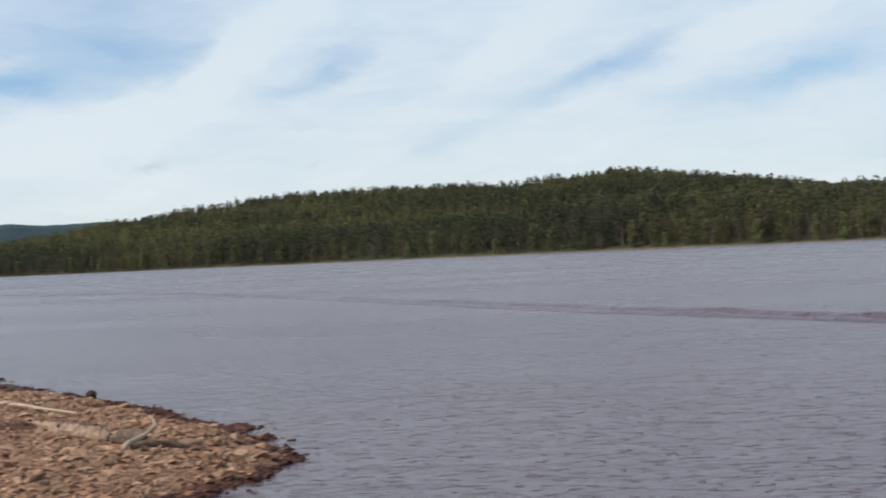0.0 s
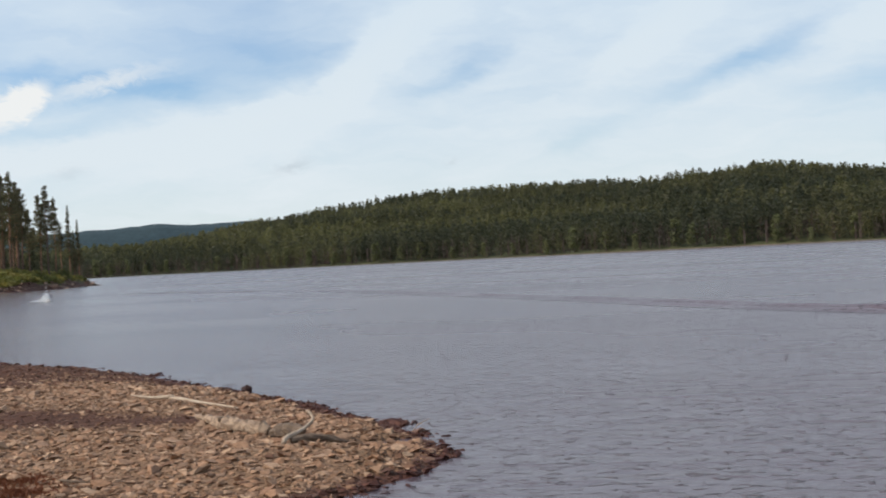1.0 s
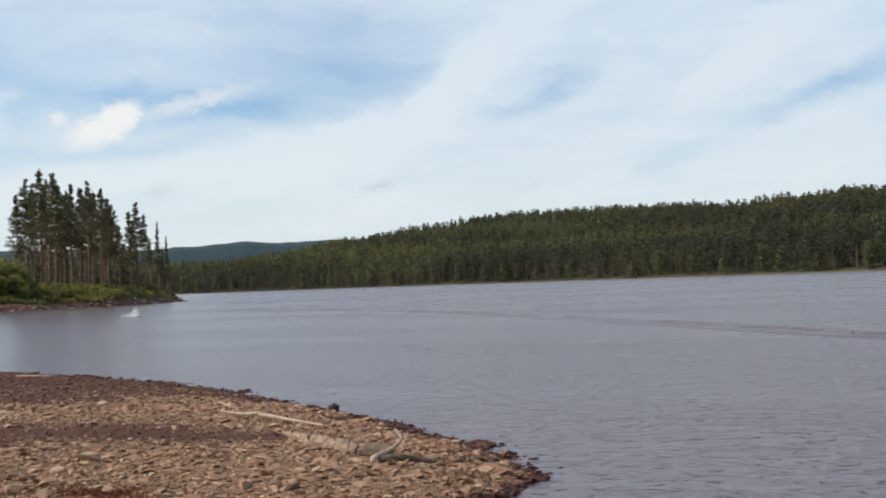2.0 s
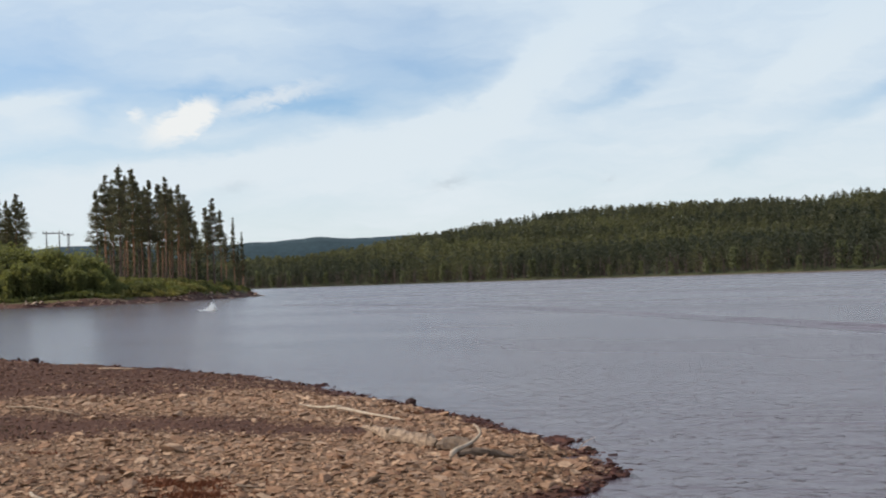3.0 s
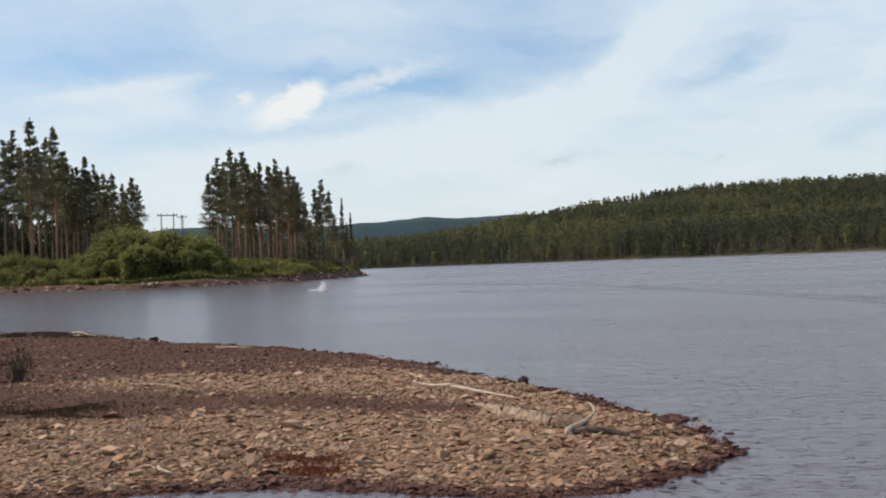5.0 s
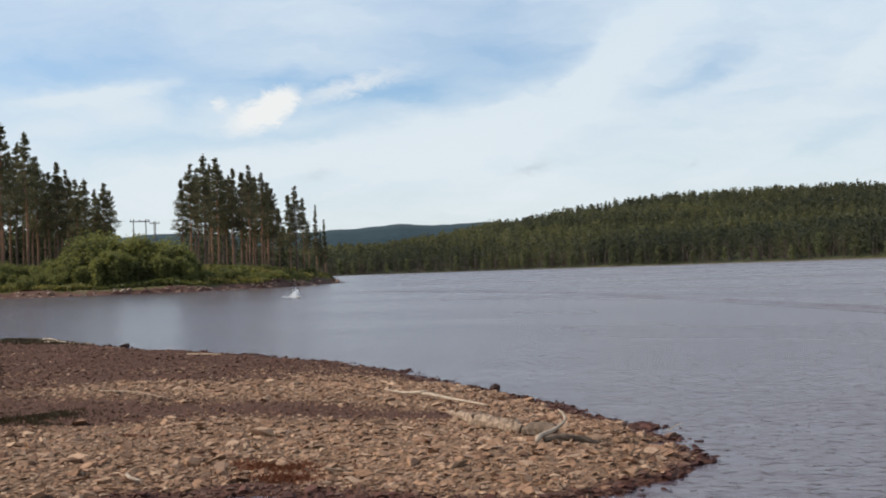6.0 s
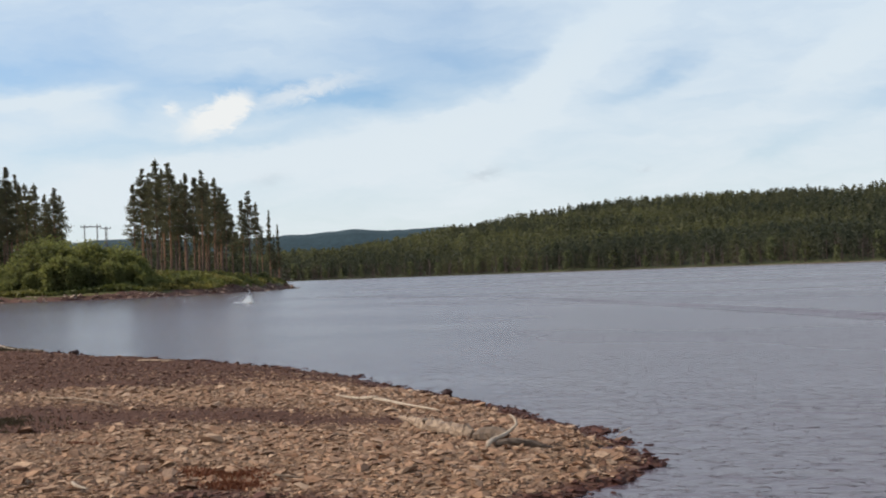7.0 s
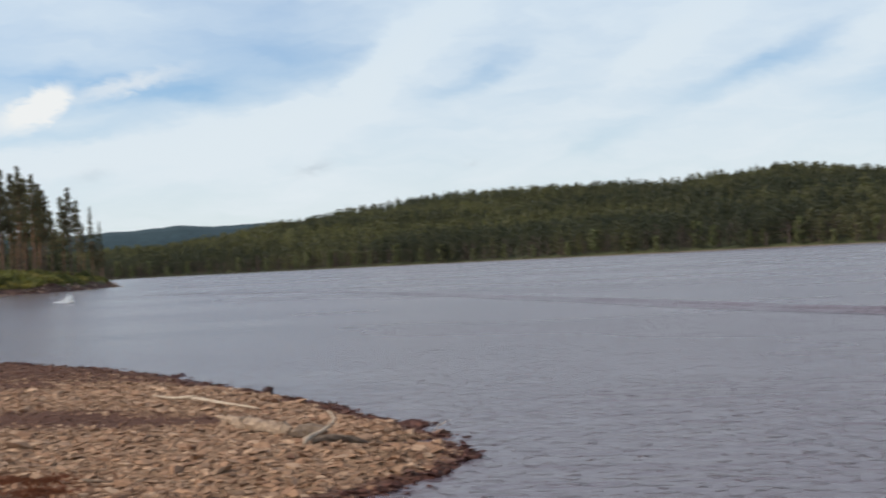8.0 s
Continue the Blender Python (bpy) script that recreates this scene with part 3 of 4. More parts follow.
def pine_meshes(seed, tall, bare, wide, slim=False):
    """Trunk, the crown's needles and the limbs of a pine: whorls of boughs, each with flat plates of needles."""
    r = np.random.default_rng(seed)
    bend = [r.normal(0, 0.10, 2) for _ in range(4)]
    spine = spline([(0, 0, -0.4)] + [(*(bend[k] * (k + 1) * 0.5), tall * (k + 1) / 4) for k in range(4)], 11)
    rad = [0.24 * (tall / 20) * (1 - 0.95 * i / 10) + (0.05 if i == 0 else 0) for i in range(11)]
    trunk = tube(spine, rad, 7, 0.08, seed)
    pieces, centres = [], []
    z = tall * bare * 0.35
    while z < tall * 0.985:
        f = (z - tall * bare) / (tall * (1 - bare))
        dead, ff = f < 0, max(f, 0.0)
        base = spine[min(10, int(z / tall * 10))].lerp(spine[min(10, int(z / tall * 10) + 1)], z / tall * 10 % 1)
        turn, whorl = r.uniform(0, 6.28), r.choice([0.7, 0.85, 1.0, 1.15])
        count = 2 if dead else int(r.integers(4, 7))
        for q in range(count):
            ang = turn + 6.28 * q / count + r.normal(0, 0.3)
            reach = wide * whorl * (min(1.0, 0.6 + ff * 2.2) * (1 - ff) ** 0.9 + 0.03) * r.uniform(0.45, 1.25) * (0.45 if dead else 1)
            rise = (-0.35 if slim else r.uniform(-0.18, 0.16)) + 0.55 * ff ** 1.5
            root_at = base + Vector((0, 0, r.uniform(-0.35, 0.35)))
            tip = root_at + Vector((math.cos(ang) * reach, math.sin(ang) * reach, reach * rise))
            mid = root_at.lerp(tip, 0.5) + Vector((0, 0, -0.09 * reach))
            pieces.append(tube([root_at, mid, tip], [0.045 * (1 - 0.6 * ff), 0.03 * (1 - 0.5 * ff), 0.008], 3))
            if dead and r.random() < 0.93:
                continue
            out = Vector((math.cos(ang), math.sin(ang), 0))
            side = Vector((-out.y, out.x, 0))
            for s in (0.35, 0.55, 0.72, 0.88, 1.0):
                spot = root_at.lerp(mid, s * 2) if s < 0.5 else mid.lerp(tip, s * 2 - 1)
                for w in (-1, 0, 1):
                    half = reach * 0.30 * (1.1 - s) * w
                    c = np.array(spot + side * half + Vector((0, 0, r.normal(0, 0.06))))
                    k = int(3 + 7 * min(1.0, reach * 0.6))
                    spread = 0.05 + 0.11 * reach
                    centres.append(c + r.normal(0, 1, (k, 3)) * [spread, spread, spread * 0.7])
        z += (0.62 + 0.42 * r.random()) * (1 - 0.5 * ff) * (1.0 if not dead else 1.4) * tall / 20
    drop = r.random((6, 1)) * 0.6
    centres.append(np.array(spine[10]) + np.concatenate([r.normal(0, 1, (6, 2)) * (0.02 + 0.08 * drop), 0.05 - drop], 1))
    v, f = quads(np.concatenate(centres), 0.165, r, 0.2, (0.14, 0.30))
    bv, bf = joined(pieces)
    return mesh_of("pine_trunk", *trunk, [M_PINEBARK], True), mesh_from_arrays("pine_crown", v, f, M_PINE), mesh_of("pine_branches", bv, bf, [M_PINEBARK], True)


PINES = [pine_meshes(100 + k, 20.0, bare, wide) for k, (bare, wide) in enumerate([(0.42, 3.0), (0.50, 2.8), (0.36, 2.8), (0.46, 2.6), (0.40, 2.6), (0.42, 3.2)])]
SLIM = pine_meshes(140, 20.0, 0.30, 1.5, True)


def shore_of_point(az):
    """How far off the bank of the point is in that direction."""
    r = np.arange(120.0, 330.0, 0.5)
    d = inside_distance(-np.sin(np.radians(az)) * r, np.cos(np.radians(az)) * r, POINT)
    return float(r[np.argmax(d > 0)])


def polar(az, r):
    return -math.sin(radians(az)) * r, math.cos(radians(az)) * r


def tree(name, meshes, x, y, z, tall, turn, label, group, wide=1.0, category="tree"):
    top = new(name)
    s = tall / 20.0
    top.matrix_basis = pose(x, y, z, 0, 0, turn) @ Matrix.Diagonal((s * wide, s * wide, s, 1))
    stem = child("trunk", meshes[0], top)
    if len(meshes) > 2:
        tagged(child("branchwork", meshes[2], stem), kind="stuff")
    child("crown", meshes[1], top)
    return tagged(top, label, category, group)


# direction to the left of +y, height of the top above eye level in degrees, distance
PINE_PLACES = [
    (46.6, 5.9, 232), (45.4, 6.3, 228), (44.4, 6.0, 236), (43.6, 6.2, 226), (42.95, 6.72, 222), (42.35, 5.9, 234), (41.93, 6.33, 226), (41.5, 5.3, 238), (41.05, 4.7, 232), (40.69, 5.1, 236), (40.3, 4.75, 242), (39.9, 4.42, 238),
    (39.55, 4.40, 244), (39.15, 3.9, 246), (38.77, 4.16, 242), (38.49, 3.9, 248),
    (35.45, 4.3, 214), (35.07, 4.92, 216), (34.75, 4.75, 224), (34.49, 5.38, 212), (34.2, 4.9, 226), (33.91, 5.15, 218), (33.55, 4.3, 228), (33.23, 4.72, 216), (32.9, 4.55, 226),
    (32.56, 4.82, 206), (32.28, 4.4, 224), (32.0, 4.46, 218), (31.75, 4.05, 230), (31.53, 3.84, 222), (31.25, 2.9, 234), (30.78, 3.5, 240), (30.49, 3.87, 222), (30.2, 3.4, 236), (29.98, 2.2, 228), (33.7, 4.6, 240), (34.9, 4.3, 240), (32.7, 4.2, 244), (31.9, 3.7, 246),
    (44.0, 5.8, 262), (43.3, 5.6, 260), (42.6, 5.5, 264), (41.7, 4.9, 262), (41.2, 4.6, 266), (40.5, 4.5, 262), (40.1, 4.3, 268), (39.7, 4.1, 264), (39.0, 3.6, 266),
    (34.3, 4.7, 262), (33.3, 4.4, 264), (32.4, 4.3, 262), (31.7, 3.7, 266), (43.0, 5.2, 272), (42.1, 5.0, 270), (40.8, 4.4, 272)]
for k, (az, el, r) in enumerate(PINE_PLACES):
    r = max(r - 22, shore_of_point(az) + 14 + 3 * (k % 4))
    x, y = polar(az, r)
    z = float(point_height(np.array([x]), np.array([y]))[0][0])
    tall = 1.02 * (r * math.tan(radians(el)) + EYE_Z - z)
    tree("pine_tree", PINES[(k * 5 + k // 6) % 6], x, y, z - 0.1, tall, k * 77.0, "tall dark pine with a bare reddish trunk on the point", "pines on the point", 0.9 + 0.25 * ((k * 7) % 5) / 5)
for az, el, r in ((29.61, 3.1, 240), (29.24, 2.45, 246), (29.42, 2.0, 243)):
    r = max(r, shore_of_point(az) + 10)
    x, y = polar(az, r)
    z = float(point_height(np.array([x]), np.array([y]))[0][0])
    tree("pine_tree", SLIM, x, y, z - 0.1, r * math.tan(radians(el)) + EYE_Z - z, az * 50, "slender pine with drooping branches at the tip of the point", "pines on the point")


def shrub_meshes(seed, tall, wide, leaf=None, lush=120):
    """Stems, and a crown of rounded lobes, each a loose shell of small leaves."""
    r = np.random.default_rng(seed)
    pieces, centres = [], []
    for q in range(15):
        a, reach = q * 2.4 + r.normal(0, 0.3), wide * math.sqrt((q + 0.5) / 15) * 0.85
        h = tall * r.uniform(0.60, 1.05) * (1 - 0.45 * (reach / wide) ** 2)
        tip = Vector((math.cos(a) * reach, math.sin(a) * reach, h * 0.9))
        path = spline([(0.15 * math.cos(a), 0.15 * math.sin(a), -0.2), Vector((tip.x * 0.45, tip.y * 0.45, h * 0.5)), tip], 6)
        pieces.append(tube(path, [0.07, 0.06, 0.05, 0.035, 0.02, 0.008], 5))
        for level in (0.28, 0.55, 0.80, 1.02):
            c = np.array(tip) * [0.75 + 0.25 * level, 0.75 + 0.25 * level, level]
            size = wide * r.uniform(0.12, 0.20) * (1.25 - 0.4 * level)
            centres.append(c + r.normal(0, 1, (lush, 3)) * size * [1, 1, 1.3])
    v = np.concatenate(centres)
    v[:, 2] = np.abs(v[:, 2])
    v, f = quads(v, (0.14 if tall > 3 else 0.08) * (1.0 if lush > 50 else 0.6), r)
    tv, tf = joined(pieces)
    return mesh_of("shrub_stems", tv, tf, [M_STEM], True), mesh_from_arrays("shrub_crown", v, f, leaf or M_BUSH)


SHRUBS = [shrub_meshes(200 + k, 5.0, w) for k, w in enumerate((1.9, 2.2, 1.7, 2.4))]
LOW = [shrub_meshes(230 + k, 1.6, 1.3, lush=52) for k in range(3)]
TWIGGY = shrub_meshes(250, 1.6, 1.1, M_DRYGRASS, 16)


def shrub(meshes, az, r, s, k, label, group):
    x, y = polar(az, r)
    z = float(point_height(np.array([x]), np.array([y]))[0][0])
    top = new("shrub")
    top.matrix_basis = pose(x, y, z - 0.1, 0, 0, k * 53) @ Matrix.Diagonal((s * 1.1, s * 1.1, s, 1))
    child("stems", meshes[0], top)
    child("crown", meshes[1], top)
    tagged(top, label, "bush", group)


r0 = np.random.default_rng(41)
# how high the thicket rises over eye level, by direction
THICKET = [(34.4, 0.25), (34.95, 0.6), (35.5, 1.45), (36.6, 1.9), (37.65, 2.1), (38.5, 2.0), (39.1, 2.2), (39.6, 1.9), (40.0, 1.4), (41.0, 1.0), (42.4, 0.85), (43.8, 1.1), (47.0, 1.2)]
for k in range(62):
    az = 47.0 - k * 0.203 + r0.uniform(-0.12, 0.12)
    back = k % 2
    r = shore_of_point(az) + (9 + r0.uniform(0, 6) if back else 4 + r0.uniform(0, 3))
    x, y = polar(az, r)
    z = float(point_height(np.array([x]), np.array([y]))[0][0])
    tall = (r * math.tan(radians(np.interp(az, *zip(*THICKET)))) + EYE_Z - z) * (r0.uniform(0.90, 1.12) if back else r0.uniform(0.40, 0.80))
    shrub(SHRUBS[k % 4], az + r0.uniform(-0.08, 0.08), r, max(tall, 1.6) / 5.0, k, "tall leafy shrub behind the bank thicket" if back else "leafy green willow shrub on the bank of the point", "shrubs on the point")
for k in range(52):
    az = 46.5 - k * 0.338
    base = shore_of_point(az)
    shrub(LOW[k % 3], az + r0.uniform(-0.1, 0.1), base + r0.uniform(2.5, 13), r0.uniform(0.5, 1.2) * (0.75 if az < 35 else 1.0), k, "low green shrub among heath on the point", "low shrubs on the point")


def build_heath():
    """Heather and grass on the point: many small tufts."""
    r = np.random.default_rng(45)
    n = 30000
    az = r.uniform(28.7, 46.5, n)
    edge = np.interp(az, np.arange(28.6, 47, 0.2), [shore_of_point(a) for a in np.arange(28.6, 47, 0.2)])
    q = edge + 1.5 + r.uniform(0, 1, n) ** 1.4 * 22
    hx, hy = -np.sin(np.radians(az)) * q, np.cos(np.radians(az)) * q
    hz, hd = point_height(hx, hy)
    ok = hd > 1.2 + 0.8 * r.random(n)
    c = np.stack([hx, hy, hz + r.uniform(0.02, 0.45, n) * (1 + 0.6 * smooth_noise(hx, hy, 3.0, 46))], -1)[ok]
    v, f = quads(c, 0.24, r)
    me = mesh_from_arrays("heath", v, f, M_TUFT)
    put_attribute(me, "tint", np.repeat(np.clip(0.5 + 0.5 * smooth_noise(c[:, 0], c[:, 1], 5.0, 47) + r.normal(0, 0.1, len(c)), 0, 1), 4))
    tagged(new("heath", me), "olive and yellow heather tufts covering the point", "heath", kind="stuff")


build_heath()

# ---- woods seen from far off ----


def far_tree(seed, kind, tufts, size, low=0.28):
    """A tree of unit height: tufts in the outline of a spruce, a pine or a birch."""
    r = np.random.default_rng(seed)
    t = r.random(tufts)
    a = r.uniform(0, 2 * math.pi, tufts)
    if kind == "spruce":
        z = 0.10 + 0.90 * t
        w = 0.20 * (1 - t) ** 0.7 + 0.015
    elif kind == "pine":
        z = low + (1 - low) * t
        w = 0.19 * np.sqrt(np.clip(1 - (2 * t - 0.75) ** 2 / 1.7, 0.02, 1))
    else:
        z = 0.14 + 0.84 * t
        w = 0.20 * np.sqrt(np.clip(1 - (2 * t - 0.9) ** 2 / 1.3, 0.02, 1))
    lump = 0.75 + 0.35 * np.sin(a * 3 + z * 17 + seed) * np.sin(z * 29 + seed * 1.7)
    d = w * lump * np.sqrt(r.uniform(0.25, 1, tufts))
    v, f = quads(np.stack([d * np.cos(a), d * np.sin(a), z], -1), size, r, 0.2)
    return v.reshape(tufts, 4, 3)


KINDS = ("spruce", "pine", "birch")
FINE = {k: [far_tree(300 + 10 * i + j, k, 120, 0.038, 0.20) for j in range(4)] for i, k in enumerate(KINDS)}
COARSE = {k: [far_tree(400 + 10 * i + j, k, 58, 0.055) for j in range(4)] for i, k in enumerate(KINDS)}


def wood(name, x, y, z, tall, kind, tint, fine, label):
    """Many trees as one woodland mesh."""
    verts, tints = [], []
    for i in range(len(x)):
        v = (FINE if fine else COARSE)[KINDS[kind[i]]][i % 4]
        c, s = math.cos(i * 2.4), math.sin(i * 2.4)
        w = tall[i] * (0.8 + 0.5 * ((i * 13) % 7) / 7)
        q = np.empty_like(v)
        q[..., 0] = x[i] + (v[..., 0] * c - v[..., 1] * s) * w
        q[..., 1] = y[i] + (v[..., 0] * s + v[..., 1] * c) * w
        q[..., 2] = z[i] + v[..., 2] * tall[i]
        verts.append(q.reshape(-1, 3))
        tints.append(np.full(len(q) * 4, tint[i]))
    v = np.concatenate(verts)
    me = mesh_from_arrays(name, v, np.arange(len(v)).reshape(-1, 4), M_FOREST)
    put_attribute(me, "tint", np.concatenate(tints))
    return tagged(new(name, me), label, "forest", kind="stuff")


def hill_wood(name, n, u0, u1, fine, seed, az0, az1, label):
    r = np.random.default_rng(seed)
    az = r.uniform(az0, az1, n)
    u = np.sqrt(r.uniform((u0 + 0.55) ** 2, (u1 + 0.55) ** 2, n)) - 0.55
    x, y, z = hill_place(az, u)
    patch = 1.1 * smooth_noise(x, y, 95.0, 51) + 0.7 * smooth_noise(x, y, 36.0, 52)
    low = np.exp(-u / 0.10)
    leafy = np.exp(-((az + 4.0) / 6.5) ** 2) * np.exp(-(u / 0.36) ** 2) + 0.5 * np.exp(-((az - 17.0) / 6.0) ** 2) * np.exp(-((u - 0.3) / 0.2) ** 2)
    pick = r.random(n) + 0.28 * patch + 0.10 * low + 0.25 * leafy
    kind = np.where(pick > 0.80, 2, np.where(pick > 0.28, 1, 0))
    tall = TREE_TALL * r.uniform(0.70, 1.06, n) * np.where(kind == 2, 0.8, 1.0) * (0.85 + 0.15 * np.clip(u * 4, 0, 1))
    tall = np.where(r.random(n) > 0.975, tall * 1.12, tall)
    # three belts of the slope where the trees take a darker tint
    dark_belts = np.exp(-((u - 0.52) / 0.14) ** 2) / (1 + np.exp((az - 3.2) / 0.5)) + 0.8 * np.exp(-((u - 0.10) / 0.09) ** 2) * np.exp(-((az - 6.0) / 3.5) ** 2) + 0.6 * np.exp(-((u - 0.62) / 0.12) ** 2) * np.exp(-((az - 10.0) / 3.0) ** 2)
    tint = np.clip(np.array([0.14, 0.34, 0.62])[kind] + 0.34 * patch + r.normal(0, 0.12, n) - 0.34 * dark_belts + 0.20 * leafy - 0.10 * np.exp(-((u - 0.75) / 0.25) ** 2) + 0.08 * (u - 0.3), 0, 1)
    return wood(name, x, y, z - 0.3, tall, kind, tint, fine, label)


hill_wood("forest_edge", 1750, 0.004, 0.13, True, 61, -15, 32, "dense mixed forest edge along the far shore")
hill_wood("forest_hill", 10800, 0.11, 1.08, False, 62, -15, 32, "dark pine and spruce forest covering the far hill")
hill_wood("forest_beyond", 700, 0.014, 0.9, False, 63, -60, -15, "dark forest continuing along the far shore")
hill_wood("forest_inner_bay", 900, 0.014, 0.9, False, 64, 32, 60, "dark forest behind the wooded point")


def birch_meshes(seed):
    r = np.random.default_rng(seed)
    spine = spline([(0, 0, -0.3), (0.2, 0.1, 5), (r.normal(0, 0.5), r.normal(0, 0.5), 12), (r.normal(0, 0.6), 0, 19)], 8)
    pieces = [tube(spine, [0.26, 0.22, 0.2, 0.17, 0.13, 0.1, 0.06, 0.02], 6)]
    centres = []
    for k in range(34):
        t = 0.2 + 0.78 * k / 34
        base = spine[int(t * 7)].lerp(spine[min(7, int(t * 7) + 1)], t * 7 % 1)
        a, reach = r.uniform(0, 6.28), 4.6 * math.sqrt(max(0.05, 1 - ((t - 0.5) / 0.55) ** 2)) * r.uniform(0.5, 1.0)
        tip = base + Vector((math.cos(a) * reach, math.sin(a) * reach, reach * r.uniform(-0.1, 0.6)))
        pieces.append(tube([base, base.lerp(tip, 0.5), tip], [0.06, 0.04, 0.01], 3))
        for s in (0.45, 0.75, 1.0):
            centres.append(np.array(base.lerp(tip, s)) + r.normal(0, 0.75, (14, 3)))
    v, f = quads(np.concatenate(centres), 0.5, r)
    tv, tf = joined(pieces)
    return mesh_of("birch_trunk", tv, tf, [M_BIRCHBARK], True), mesh_from_arrays("birch_crown", v, f, M_BIRCH)


def forest_trunks():
    """The bare stems that show along the forest's edge."""
    r = np.random.default_rng(66)
    n = 1500
    tx, ty, tz = hill_place(r.uniform(-15, 32, n), r.uniform(0.007, 0.07, n))
    h, w = r.uniform(4, 9, n), r.uniform(0.10, 0.2, n)
    corner = [(-1, -1), (1, -1), (1, 1), (-1, 1)]
    v = np.stack([np.stack([tx + a * w, ty + b * w, tz - 0.4], -1) for a, b in corner] + [np.stack([tx + a * w * 0.6, ty + b * w * 0.6, tz + h], -1) for a, b in corner], 1).reshape(-1, 3)
    f = (np.arange(n)[:, None, None] * 8 + np.array([(0, 1, 5, 4), (1, 2, 6, 5), (2, 3, 7, 6), (3, 0, 4, 7)])[None]).reshape(-1, 4)
    tagged(new("forest_trunks", mesh_from_arrays("forest_trunks", v, f, M_EDGEBARK)), "brown bare stems along the far forest edge", "forest", kind="stuff")


forest_trunks()
BIRCHES = [birch_meshes(260 + k) for k in range(4)]
r1 = np.random.default_rng(71)
BIRCH_AZ = [-13.2, -12.1, -11.3, -10.2, -9.0, -7.9, -6.6, -5.1, -4.4, -2.6, -1.2, 0.3, 0.9, 2.4, 3.1, 4.9, 6.2, 7.6, 8.8, 10.3, 11.6, 13.0, 14.4, 15.3, 16.4, 17.6, 18.3, 19.4, 20.4, 20.9, 22.2, 23.4, 24.7, 25.6, 26.5, 27.2, 28.0, 28.6]
for k, az in enumerate(BIRCH_AZ):
    x, y, z = hill_place(az, 0.006 + 0.003 * (k % 3))
    tree("birch_tree", BIRCHES[k % 4], float(x), float(y), float(z) - 0.2, 5.0 + 6.0 * r1.random(), k * 67.0, "pale green birch at the edge of the far forest", "birches on the far shore")

# woods behind the pines on the point
wa = np.concatenate([r1.uniform(38.6, 47, 210), r1.uniform(29.4, 35.3, 140), r1.uniform(35.4, 38.6, 30)])
wr = r1.uniform(252, 300, len(wa))
wx, wy = -np.sin(np.radians(wa)) * wr, np.cos(np.radians(wa)) * wr
wz = point_height(wx, wy)[0]
wt = np.where((wa > 35.4) & (wa < 38.6), r1.uniform(3, 5, len(wa)), np.where(wa > 43.9, r1.uniform(11, 14.5, len(wa)), np.where(wa < 30.6, r1.uniform(3, 5.5, len(wa)), np.where(wa > 38.6, r1.uniform(8.0, 11.5, len(wa)), r1.uniform(5.5, 10.5, len(wa))))))
wood("forest_point", wx, wy, wz - 0.2, wt, r1.integers(0, 2, len(wa)), r1.uniform(0, 0.3, len(wa)), True, "dark young forest behind the pines on the point")

# ---- power line ----


def power_pole(az, r, top_el, gap, arm, turn):
    x, y = polar(az, r)
    z = float(point_height(np.array([x]), np.array([y]))[0][0]) - 0.3
    tall = r * math.tan(radians(top_el)) + EYE_Z - z
    top = new("power_pole")
    top.matrix_basis = pose(x, y, z, 0, 0, az + turn)
    for s in (-0.5, 0.5):
        v, f = tube([(s * gap, 0, 0), (s * gap, 0, tall * 0.5), (s * gap, 0, tall + 0.15)], [0.17, 0.15, 0.12], 8)
        child("pole", mesh_of("pole", v, f, [M_POLE], True), top)
    v, f = tube([(-arm / 2, 0.16, tall - 0.35), (0, 0.16, tall - 0.35), (arm / 2, 0.16, tall - 0.35)], [0.13, 0.13, 0.13], 6)
    arm_part = child("crossarm", mesh_of("crossarm", v, f, [M_POLE]), top)
    for s in (-0.47, 0.0, 0.47):
        v, f = tube([(s * arm, 0.16, tall - 0.35), (s * arm, 0.16, tall - 0.12), (s * arm, 0.16, tall + 0.12)], [0.05, 0.10, 0.06], 8)
        child("insulator", mesh_of("insulator", v, f, [M_TRIM]), arm_part)
    tagged(top, "grey timber double power pole with a crossarm", "power pole", "power line")


power_pole(37.26, 300, 2.6, 2.75, 4.4, 0)
power_pole(36.62, 385, 2.5, 0.45, 3.1, 25)

# ---- stones ----


def stone_shape(seed, flat):
    r = np.random.default_rng(seed)
    bm = bmesh.new()
    for _ in range(11):
        p = r.normal(size=3)
        p /= np.linalg.norm(p) ** 0.85
        bm.verts.new(Vector(p) * 0.95)
    bmesh.ops.convex_hull(bm, input=bm.verts)
    bmesh.ops.delete(bm, geom=[v for v in bm.verts if not v.link_faces], context="VERTS")
    bmesh.ops.triangulate(bm, faces=bm.faces)
    bm.verts.ensure_lookup_table()
    v = np.array([tuple(q.co) for q in bm.verts]) * [1.0, 0.72, flat]
    f = np.array([[q.index for q in fc.verts] for fc in bm.faces])
    bm.free()
    return v, f


SLABS = [stone_shape(500 + k, 0.22 + 0.05 * (k % 5)) for k in range(12)]


def turned(v, yaw, tip, lean):
    m = np.array(Euler((tip, lean, yaw)).to_matrix())
    return v @ m.T


